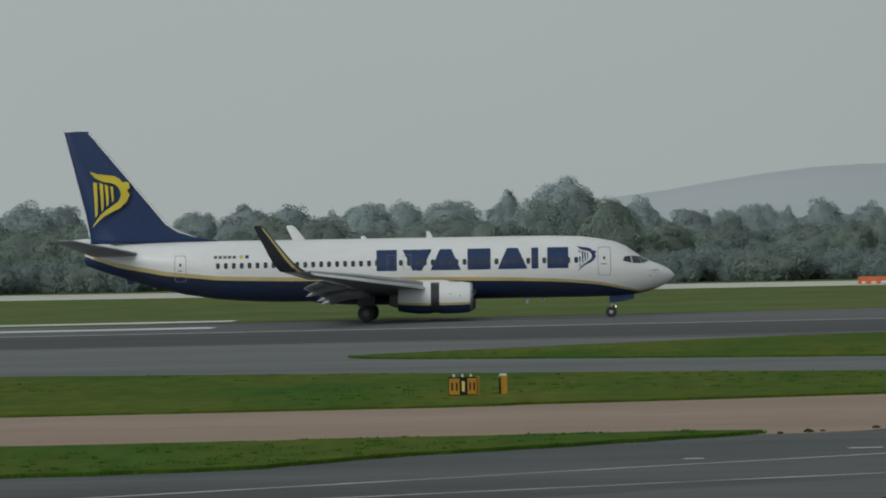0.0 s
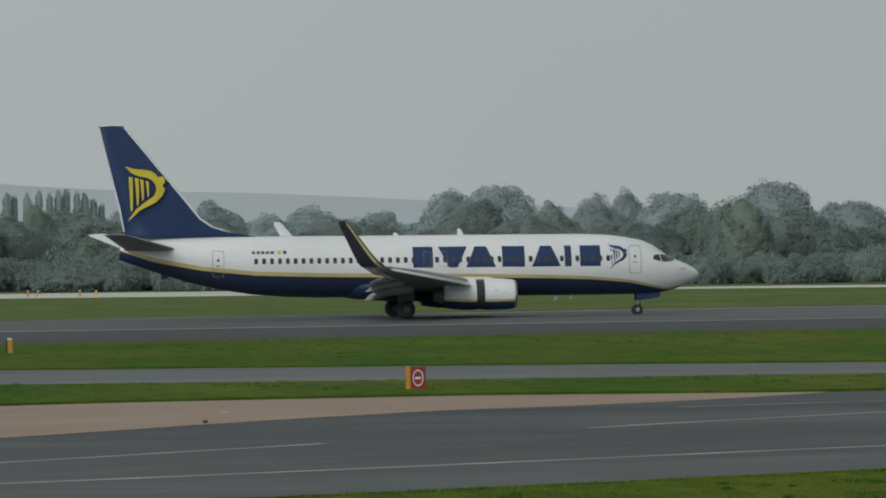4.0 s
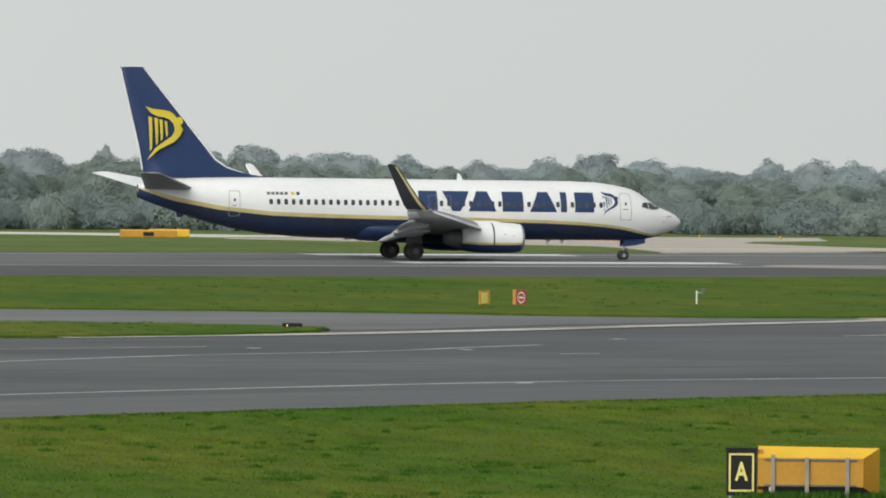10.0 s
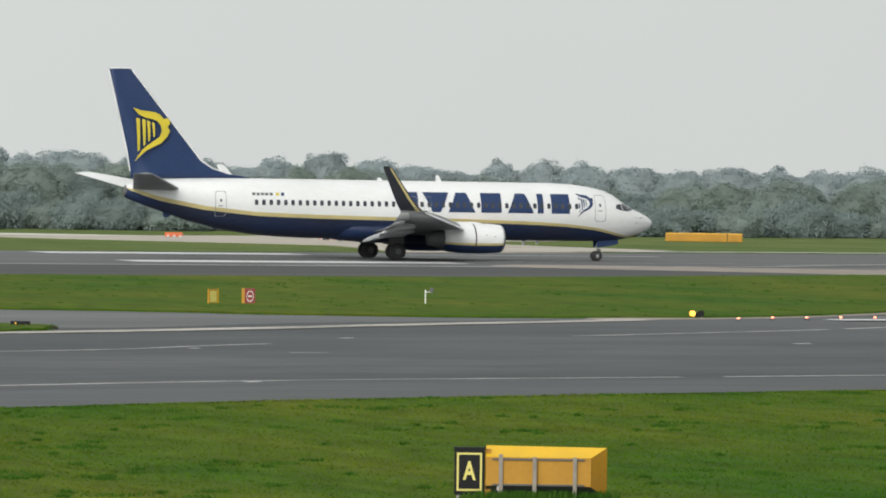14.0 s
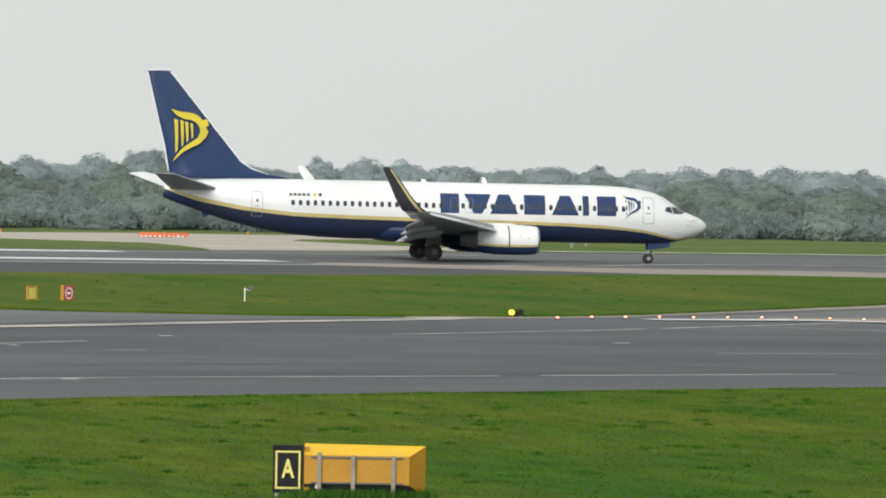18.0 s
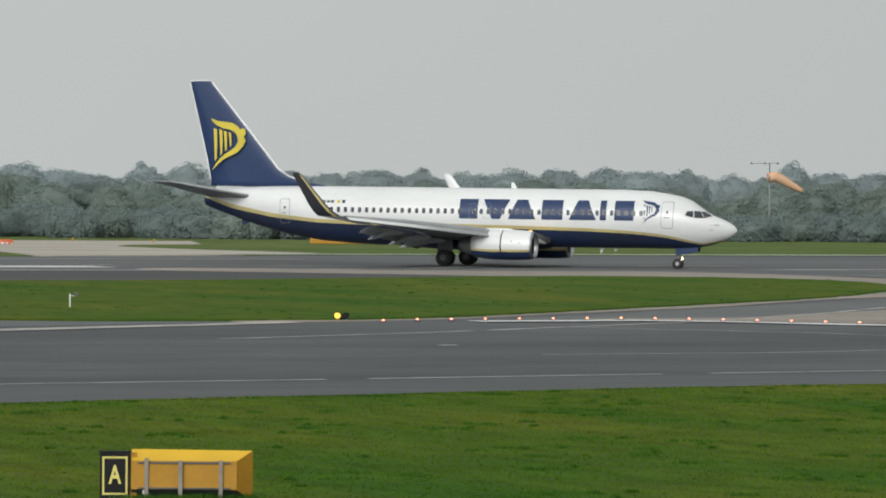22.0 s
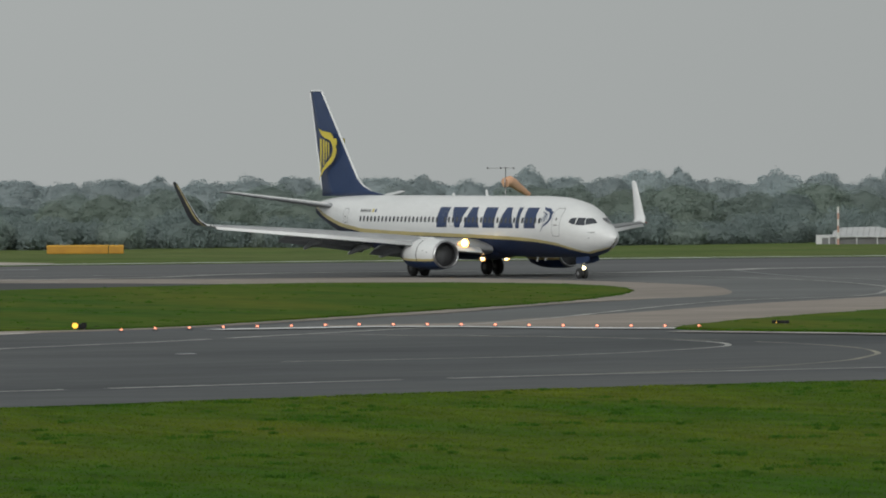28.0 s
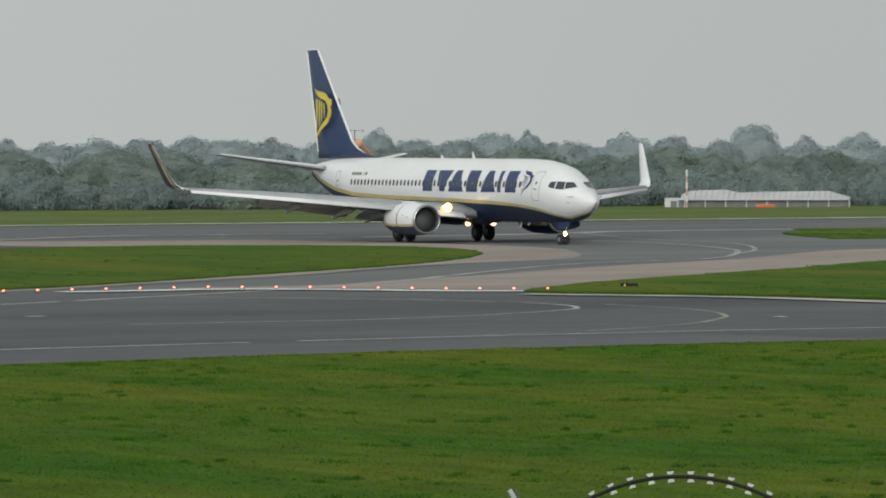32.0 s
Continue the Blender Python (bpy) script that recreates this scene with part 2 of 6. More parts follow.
M_SOCK = material("faded_orange_cloth", (0.64, 0.35, 0.21), 0.85, other=(0.68, 0.43, 0.29), scale=1.0)
M_FADED = material("faded_red_paint", (0.44, 0.24, 0.19), 0.7, other=(0.50, 0.34, 0.28), scale=1.5)
M_TIMBER = material("weathered_post", (0.30, 0.27, 0.23), 0.8, other=(0.22, 0.19, 0.16), scale=3.0, detail=7)
M_BARK = material("tree_bark", (0.070, 0.064, 0.054), 0.9, other=(0.045, 0.040, 0.034), scale=1.5, gloss=0.1)
# foliage greens lifted and greyed: the haze of distance is in the base colour
M_LEAF = material("hazed_green_foliage", (0.138, 0.168, 0.155), 0.9, other=(0.152, 0.180, 0.166), scale=0.25, detail=4, vary=0.07, gloss=0.0, through_leaf=1.0)
M_OLIVE = material("hazed_olive_foliage", (0.141, 0.172, 0.153), 0.9, other=(0.155, 0.184, 0.163), scale=0.25, detail=4, vary=0.07, gloss=0.0, through_leaf=1.0)
M_DUSK = material("hazed_dusky_foliage", (0.128, 0.158, 0.154), 0.9, other=(0.142, 0.170, 0.166), scale=0.25, detail=4, vary=0.07, gloss=0.0, through_leaf=1.0)
# paler, bluer copy for the back rows: more haze put into the colour
M_LEAF_HAZED = material("deep_hazed_foliage", (0.202, 0.232, 0.241), 0.9, other=(0.217, 0.247, 0.252), scale=0.25, detail=4, vary=0.10, gloss=0.0, through_leaf=1.0)
# moor lifted to pale blue-grey: haze is put into its colour
M_HILL = material("hazed_moor", (0.475, 0.51, 0.535), 1.0, other=(0.445, 0.48, 0.505), scale=0.002, detail=5, gloss=0.0)
M_ROOF = material("pale_roof_sheet", (0.50, 0.51, 0.51), 0.5, other=(0.42, 0.43, 0.43), scale=0.4)
M_WALL = material("shed_wall", (0.16, 0.165, 0.165), 0.8, other=(0.12, 0.12, 0.12), scale=0.6)


# ---- mesh tools ----
def mesh_ob(name, bm, mat, parent=None, smooth=False):
    me = bpy.data.meshes.new(name)
    bmesh.ops.recalc_face_normals(bm, faces=bm.faces)
    bm.to_mesh(me)
    bm.free()
    if smooth:
        me.polygons.foreach_set("use_smooth", [True] * len(me.polygons))
    me.materials.append(mat)
    ob = new(name, me)
    if parent is not None:
        ob.parent = parent
    return ob


def part(name, bm, mat, parent, label="", smooth=False):
    """Links a bmesh as one mesh object under a thing or a part."""
    ob = mesh_ob(name, bm, mat, parent, smooth)
    return tagged(ob, label) if label else ob


def empty(name, m, label, category, group="", kind=""):
    ob = new(name)
    ob.matrix_basis = m
    return tagged(ob, label, category, group, kind)


def loft(rings, closed=True, caps=True):
    """A skin over rings of equal length."""
    bm = bmesh.new()
    vs = [[bm.verts.new(p) for p in r] for r in rings]
    n = len(rings[0])
    for a, b in zip(vs, vs[1:]):
        for i in range(n if closed else n - 1):
            j = (i + 1) % n
            try:
                bm.faces.new((a[i], a[j], b[j], b[i]))
            except ValueError:
                pass
    if caps and closed:
        bm.faces.new(vs[0])
        bm.faces.new(vs[-1][::-1])
    return bm


def box(sx, sy, sz, at=(0, 0, 0), bevel=0.0, bm=None, m=None):
    """A box with its base centre at 'at'; adds to bm if given."""
    bm = bm or bmesh.new()
    tmp = bmesh.new()
    bmesh.ops.create_cube(tmp, size=1)
    bmesh.ops.scale(tmp, vec=(sx, sy, sz), verts=tmp.verts)
    if bevel:
        bmesh.ops.bevel(tmp, geom=tmp.edges[:], offset=bevel, segments=2, profile=0.7, affect="EDGES")
    bmesh.ops.translate(tmp, vec=(at[0], at[1], at[2] + sz / 2), verts=tmp.verts)
    if m is not None:
        bmesh.ops.transform(tmp, matrix=m, verts=tmp.verts)
    return join(bm, tmp)


def join(bm, tmp):
    new_v = {v: bm.verts.new(v.co) for v in tmp.verts}
    for f in tmp.faces:
        bm.faces.new([new_v[v] for v in f.verts])
    tmp.free()
    return bm


def tube(path, radius, sides=8, bm=None, caps=True):
    """A round bar along a path; radius may be a list."""
    pts = [Vector(p) for p in path]
    rad = radius if isinstance(radius, (list, tuple)) else [radius] * len(pts)
    rings = []
    for i, p in enumerate(pts):
        d = (pts[min(i + 1, len(pts) - 1)] - pts[max(i - 1, 0)]).normalized()
        q = d.to_track_quat("Z", "Y")
        rings.append([p + q @ Vector((rad[i] * math.cos(2 * math.pi * k / sides), rad[i] * math.sin(2 * math.pi * k / sides), 0)) for k in range(sides)])
    t = loft(rings, True, caps)
    return join(bm, t) if bm else t


def lathe(profile, axis="Y", sides=24, at=(0, 0, 0)):
    """Turns a profile of (along, radius) about an axis."""
    rings = []
    for a, r in profile:
        ring = []
        for k in range(sides):
            c, s = r * math.cos(2 * math.pi * k / sides), r * math.sin(2 * math.pi * k / sides)
            p = (c, a, s) if axis == "Y" else (a, c, s) if axis == "X" else (c, s, a)
            ring.append(Vector(p) + Vector(at))
        rings.append(ring)
    return loft(rings, True, True)


def smooth_line(pts, n=6, closed=False):
    """A rounded line through a few corners (Catmull-Rom)."""
    P = [Vector((p[0], p[1], 0)) for p in pts]
    out, m = [], len(P)
    for i in range(m if closed else m - 1):
        a = P[(i - 1) % m] if closed or i else P[0]
        b, c = P[i], P[(i + 1) % m]
        d = P[(i + 2) % m] if closed or i + 2 < m else P[-1]
        for k in range(n):
            t = k / n
            out.append(0.5 * ((2 * b) + (c - a) * t + (2 * a - 5 * b + 4 * c - d) * t * t + (3 * b - a - 3 * c + d) * t ** 3))
    if not closed:
        out.append(P[-1])
    return out


ISLANDS = []


def slab(name, outline, z0, z1, mat, label, category="ground", wobble=0.0):
    """A flat sheet with an edge, filled inside an outline on the ground."""
    bm = bmesh.new()
    rnd = random.Random(len(outline))
    pts = []
    for a, b in zip(outline, outline[1:] + outline[:1]):
        k = max(1, int((b - a).length / 0.8)) if wobble else 1
        for i in range(k):
            pts.append(a.lerp(b, i / k) + Vector((rnd.uniform(-wobble, wobble), rnd.uniform(-wobble, wobble), 0)))
    if wobble:
        ISLANDS.append(pts)
    flat, _, tris, *_ = geometry.delaunay_2d_cdt([p.xy for p in pts], [], [list(range(len(pts)))], 1, 1e-4)
    top = [bm.verts.new((p.x, p.y, z1)) for p in flat]
    low = [bm.verts.new((p.x + (0.03 if wobble else 0), p.y, z0)) for p in flat]
    for t in tris:
        bm.faces.new([top[i] for i in t])
    for e in [e for e in bm.edges if len(e.link_faces) == 1]:
        i, j = [top.index(v) for v in e.verts]
        bm.faces.new((low[i], low[j], top[j], top[i]))
    bmesh.ops.delete(bm, geom=[v for v in bm.verts if not v.link_faces], context="VERTS")
    return tagged(mesh_ob(name, bm, mat), label, category, kind="structure")


def strip(name, pts, width, z, mat, label, category="marking", gaps=()):
    """A painted line along a path; gaps are (start, end) shares of it that are worn away."""
    bm = bmesh.new()
    prev = None
    n = len(pts)
    for i, p in enumerate(pts):
        d = pts[min(i + 1, n - 1)] - pts[max(i - 1, 0)]
        s = Vector((-d.y, d.x, 0)).normalized() * width / 2
        cur = (bm.verts.new((p.x - s.x, p.y - s.y, z)), bm.verts.new((p.x + s.x, p.y + s.y, z)))
        if prev and not any(a < i / n < b for a, b in gaps):
            bm.faces.new((prev[0], cur[0], cur[1], prev[1]))
        prev = cur
    bmesh.ops.delete(bm, geom=[v for v in bm.verts if not v.link_faces], context="VERTS")
    return tagged(mesh_ob(name, bm, mat), label, category, kind="structure")


# ---- the ground: one sheet with the viewing mound, paved areas and grass islands on it ----
def ground_height(x, y):
    r = math.hypot(x, y)
    k = max(0.0, min(1.0, (r - 4.5) / 34.0))
    return 4.25 * (1 - k * k * (3 - 2 * k))


def build_ground():
    bm = bmesh.new()
    rad = [0, 2, 4, 6, 8, 10, 13, 16, 20, 25, 30, 36, 42, 60, 90, 140, 220, 360, 560, 900, 1500, 2500, 4800]
    ring0, rows = bm.verts.new((0, 0, 4.25)), []
    for r in rad[1:]:
        rows.append([bm.verts.new((r * math.cos(a), r * math.sin(a), ground_height(r, 0))) for a in [2 * math.pi * k / 72 for k in range(72)]])
    for k in range(72):
        bm.faces.new((ring0, rows[0][k], rows[0][(k + 1) % 72]))
        for a, b in zip(rows, rows[1:]):
            bm.faces.new((a[k], b[k], b[(k + 1) % 72], a[(k + 1) % 72]))
    tagged(mesh_ob("ground", bm, M_GRASS, smooth=True), "mown green airfield grass with darker tufts", "grass", kind="structure")


V2 = lambda *pts: [Vector((x, y, 0)) for x, y in pts]
build_ground()
NEAR_EDGE = smooth_line([(-80, 70), (-40, 94), (-16, 105.5), (-1, 113.2), (7.2, 119.2), (13.3, 122.0), (18.6, 124.2), (33, 131.5), (45, 137.0), (60.5, 142), (75, 145.6), (92, 146.9), (130, 147), (260, 140)])
PAVED = NEAR_EDGE + V2((300, 200), (420, 300), (420, 402), (215, 400), (160, 396), (120, 380), (0, 374), (-400, 360), (-400, 120), (-140, 60))
slab("taxiway", PAVED, -0.1, 0.02, M_ASPHALT, "dark grey asphalt taxiway with faint worn lines", "taxiway")
RUNWAY = V2((-420, 289), (0, 290), (60, 292), (100, 293), (140, 311), (200, 318), (420, 322), (420, 398), (190, 394), (150, 390), (120, 383), (60, 376), (-420, 362))
slab("runway", RUNWAY, 0.0, 0.035, M_RUNWAY, "grey asphalt runway with worn wheel tracks", "runway")
slab("runway_shoulder", V2((-420, 290.5), (60, 293), (104, 295), (132, 308), (141, 316), (136, 328), (60, 328), (-420, 326)), 0.0, 0.041, M_RUBBER, "dark asphalt runway shoulder", "runway")
slab("old_taxiway", smooth_line([(-90, 250), (-30, 236), (-2, 221), (12, 213), (31, 208.5), (44, 207.5), (56, 199), (66, 205), (79, 211.5), (90, 217), (70, 223), (35, 234), (11, 241), (-12, 257), (-3, 275), (10, 286), (-20, 290), (-90, 290)], 5, True),
     0.0, 0.03, M_OLDTAR, "light grey weathered asphalt taxiway", "taxiway")
slab("exit_asphalt", smooth_line([(96, 216), (104, 224), (130, 250), (150, 274), (160, 300), (168, 322), (200, 322), (196, 290), (172, 264), (150, 242), (128, 222), (112, 208), (104, 212)], 5, True),
     0.0, 0.045, M_OLDTAR, "grey asphalt middle of the runway exit", "taxiway")
slab("exit_concrete", smooth_line([(82, 213.4), (93, 216.6), (104, 226.3), (114.3, 235.0), (122.8, 244.4), (130.4, 252.4), (137, 257.6), (145, 264), (153, 278), (158.5, 292), (160, 311), (156, 327), (143, 330), (127, 338), (122, 330), (137, 312), (140, 290), (120, 262), (98, 236)], 5, True),
     0.0, 0.053, M_PALE, "pale concrete rim of the runway exit", "taxiway")
slab("exit_concrete_inner", smooth_line([(99, 215.4), (106.8, 216.8), (112, 222.0), (121.6, 230.2), (136.5, 244.6), (151, 256.6), (170, 276), (182, 274), (156, 247), (141, 232.5), (121, 215), (111.5, 205), (106, 211)], 5, True),
     0.0, 0.057, M_PALE, "pinkish pale concrete inside the runway exit", "taxiway")
slab("taxiway_shoulder", NEAR_EDGE[:-12] + [Vector((p.x - 2.5, p.y + 7.5, 0)) for p in reversed(NEAR_EDGE[:-12])], 0.0, 0.025, M_SHOULDER, "paler asphalt shoulder beside the grass", "taxiway")
slab("concrete_strip", smooth_line([(-140, 158), (-60, 155), (-17, 155), (3.8, 155), (8, 157.8), (11, 160.6), (14.4, 164.6), (17.9, 168.8), (22.3, 173.4), (26.6, 177.3), (31, 179.4), (37, 184), (41, 188.6)], 5) + smooth_line([(29, 191.6), (17, 190.6), (9, 187.8), (-2, 184.6), (-20, 182.3), (-60, 181), (-140, 182)], 5),
     0.0, 0.04, M_CONC, "pinkish concrete strip beside the taxiway", "pavement")
# grass islands
slab("grass_island_1", smooth_line([(-140, 154), (-60, 138), (-15.4, 136.8), (-6, 144.8), (0, 151), (3.9, 156), (-4.8, 156), (-17.4, 155.2), (-60, 155.4)], 5, True), 0.0, 0.12, M_GRASS, "narrow grass wedge between asphalt and concrete", "grass", 0.18)
slab("grass_island_2", smooth_line([(-140, 182), (-20, 182.5), (-2, 185), (9, 188), (17, 191), (29, 191.8), (41, 189.3), (52, 193.4), (54.9, 198), (54, 202), (44, 207.6), (31, 209), (12, 213.6), (-2, 221.2), (-26, 232.5), (-60, 243), (-140, 260)], 5, True),
     0.0, 0.12, M_GRASS, "mown grass strip with direction signs on it", "grass", 0.18)
slab("grass_island_3", smooth_line([(-12, 255.5), (11.4, 240), (35, 233), (62, 223), (70, 217.5), (77, 214.4), (85, 214.6), (93, 217.6), (112, 235.6), (131, 255), (143.6, 272.5), (150.5, 287), (152, 299), (147, 306.5), (138, 308.5), (122, 301), (104, 294.2), (60, 292.8), (38, 292), (20, 288.6), (6, 280), (-4, 268)], 5, True),
     0.0, 0.12, M_GRASS, "broad mown grass island between runway and taxiway", "grass", 0.18)
slab("grass_island_4", smooth_line([(109.3, 201.8), (114, 208.6), (121.4, 216.5), (141, 234), (154, 246.5), (180, 268), (260, 290), (280, 200), (200, 160), (122, 160), (116.0, 184.5), (113.6, 193.4)], 5, True), 0.0, 0.12, M_GRASS, "grass island at the inside of the runway exit", "grass", 0.18)
slab("grass_island_5", smooth_line([(191.5, 314), (199, 331.5), (209, 343), (219, 348), (320, 352), (340, 325), (250, 316), (195, 309)], 5, True), 0.0, 0.12, M_GRASS, "small grass island beside the runway", "grass", 0.18)
# far side
slab("far_grass", V2((-500, 358), (-60, 361), (0, 364), (60, 378), (120, 384), (160, 398), (240, 402), (600, 408), (700, 640), (-500, 640)), -0.05, 0.055, M_GRASS_FAR, "dull green grass beyond the runway", "grass")
slab("far_taxiway", V2((-300, 530), (-60, 516), (-20, 501), (11, 497), (50, 485), (64, 483), (70, 490), (92, 487), (108, 478), (120, 464), (140, 468), (122, 484), (104, 497), (72, 502), (66, 511), (60, 516), (11, 532), (-20, 540), (-60, 556), (-300, 572)), 0.0, 0.09, M_FARSTRIP, "pale strip of concrete far across the runway", "taxiway")
slab("far_link", V2((118, 456), (135.5, 466), (155, 477), (179, 476), (172, 455), (163, 449), (158, 438), (158.4, 424), (162, 403), (150, 393), (133, 385), (137, 404), (139, 420), (128, 438)), 0.0, 0.097, M_FARLINK, "pale concrete link across the far grass", "taxiway")

# painted lines
WHITE_LINE, FAINT = "worn white taxiway line", "faint worn taxiway guide line"
strip("marking_1", smooth_line([(-30, 110), (-4.6, 124.2), (6.1, 130), (17.8, 135.6), (34, 143.8), (47.8, 149.6), (60, 151.9), (71.4, 154.2), (79.2, 155.7), (87.7, 156.6), (100, 156.8), (140, 154)], 8), 0.42, 0.028, M_LINE, WHITE_LINE, gaps=((0.285, 0.29), (0.45, 0.455), (0.56, 0.565), (0.66, 0.68)))
strip("marking_2", smooth_line([(-30, 112), (-10.6, 126.8), (0.5, 135.9), (6.6, 140.8), (20.2, 153.0), (28.4, 160.4), (35.4, 166.0), (43, 171.6), (50.7, 175.4), (58.1, 181.4), (77, 193.4), (84.7, 198.3), (94, 205.4), (103, 212.2)], 8), 0.40, 0.028, M_LINE, FAINT, gaps=((0.30, 0.375), (0.69, 0.75), (0.86, 0.87)))
strip("marking_3", smooth_line([(56, 172.6), (72.7, 172.4), (84, 173), (88, 173.6), (93.5, 176.2), (98.3, 179.7), (100.4, 182.4), (101.7, 186.3), (101.4, 191), (99.2, 197.2), (93, 205)], 8), 0.25, 0.028, M_LINE, FAINT, gaps=((0.02, 0.14), (0.76, 0.80)))
strip("marking_4", smooth_line([(79, 155.8), (87, 158.4), (93.8, 163), (98, 167.8), (100.4, 171.5), (102.8, 177.7), (103.2, 185.3), (101, 193), (95, 201)], 8), 0.23, 0.029, M_LINEY, "yellowish curved guide line", gaps=((0.74, 0.78),))
strip("marking_5", smooth_line([(43, 189.6), (52, 192.5), (61.2, 197.4), (70.5, 203.6), (79.3, 208.9), (84, 212.2)], 8), 1.8, 0.048, M_RIM, "pale concrete edge along the taxiway")
strip("marking_6", smooth_line([(107.2, 199.2), (109.6, 195.6), (111.7, 192.1), (112.9, 187.9), (113.6, 181.9), (114, 172), (116, 150)], 8), 1.6, 0.066, M_RIM, "pale concrete edge beside the grass")
strip("marking_7", smooth_line([(103, 212.2), (112, 220.8), (136.6, 249.4), (149.9, 258), (160.2, 272.2), (166.7, 284.9), (172.6, 305), (172.6, 322.9), (168.1, 334.5), (150, 345), (110, 352)], 8), 0.36, 0.062, M_LINE, "worn white exit line curving off the runway")
strip("marking_8", smooth_line([(92.4, 212.2), (96.3, 212.5), (99.8, 212.9), (103.4, 210.5), (107, 205.5), (109.6, 203.6)], 8), 1.7, 0.064, M_BAR, "pale holding line under the stop bar lights")
strip("marking_9", V2((-420, 361), (0, 369), (60, 373), (110, 374.5), (150, 376)), 1.8, 0.046, M_EDGE, "faded runway edge line on the far side")
strip("marking_10", V2((-420, 327), (60, 329), (120, 330.5), (128, 332)), 2.0, 0.047, M_EDGE, "faded runway edge line on the near side")
strip("marking_11", smooth_line([(167, 335), (179.5, 338), (189, 343), (205, 349), (300, 356)], 6), 2.0, 0.047, M_LINE, "white runway edge line past the exit")
strip("marking_12", smooth_line([(189, 343), (183, 328), (178.6, 314.3), (175.7, 299), (166, 280), (156, 266)], 8), 0.3, 0.061, M_EDGE, "faint curved guide line on the exit")
for i, (a, b, y) in enumerate(((-62, -25.6, 370), (-62, -25.2, 345.5), (102.8, 122, 374), (100, 122.6, 342.4))):
    strip("marking_%d" % (13 + i), V2((a, y), ((a + b) / 2, y), (b, y)), 6.0, 0.056, M_BAR, "white touchdown bar painted on the runway")


for i, (x, y, l) in enumerate(((47.2, 178.3, 0.5), (54.0, 176.5, 0.4), (47.2, 148.7, 0.5), (1.8, 139.9, 0.5), (6.3, 144.4, 0.9), (18.8, 177.7, 0.3), (63, 187.5, 0.5), (78.5, 182.6, 0.7), (101.0, 168.5, 0.4))):
    strip("marking_%d" % (17 + i), V2((x - l / 2, y), (x, y + 0.1), (x + l / 2, y + 0.1)), 0.4, 0.072 if i == 5 else 0.031, M_BAR, "small worn fragment of white paint")


strip("marking_29", smooth_line([(33.3, 176.2), (36.5, 177.3), (41.7, 178.8), (46, 180)], 6), 0.35, 0.0285, M_LINE, FAINT)
strip("marking_28", smooth_line([(44, 159), (52.9, 160.4), (60, 161), (68, 160), (80, 161)], 6), 1.1, 0.027, M_SHOULDER, "pale worn streak along the taxiway")
strip("marking_26", smooth_line([(150, 396), (160, 399), (182, 401.5), (200, 402), (300, 405)], 4), 2.2, 0.066, M_BAR, "white runway edge line along the far grass")
strip("marking_27", smooth_line([(130, 332.5), (142, 337), (151, 345), (159, 349), (172, 349)], 6), 1.2, 0.064, M_LINE, "worn curved line where the exit leaves the runway")


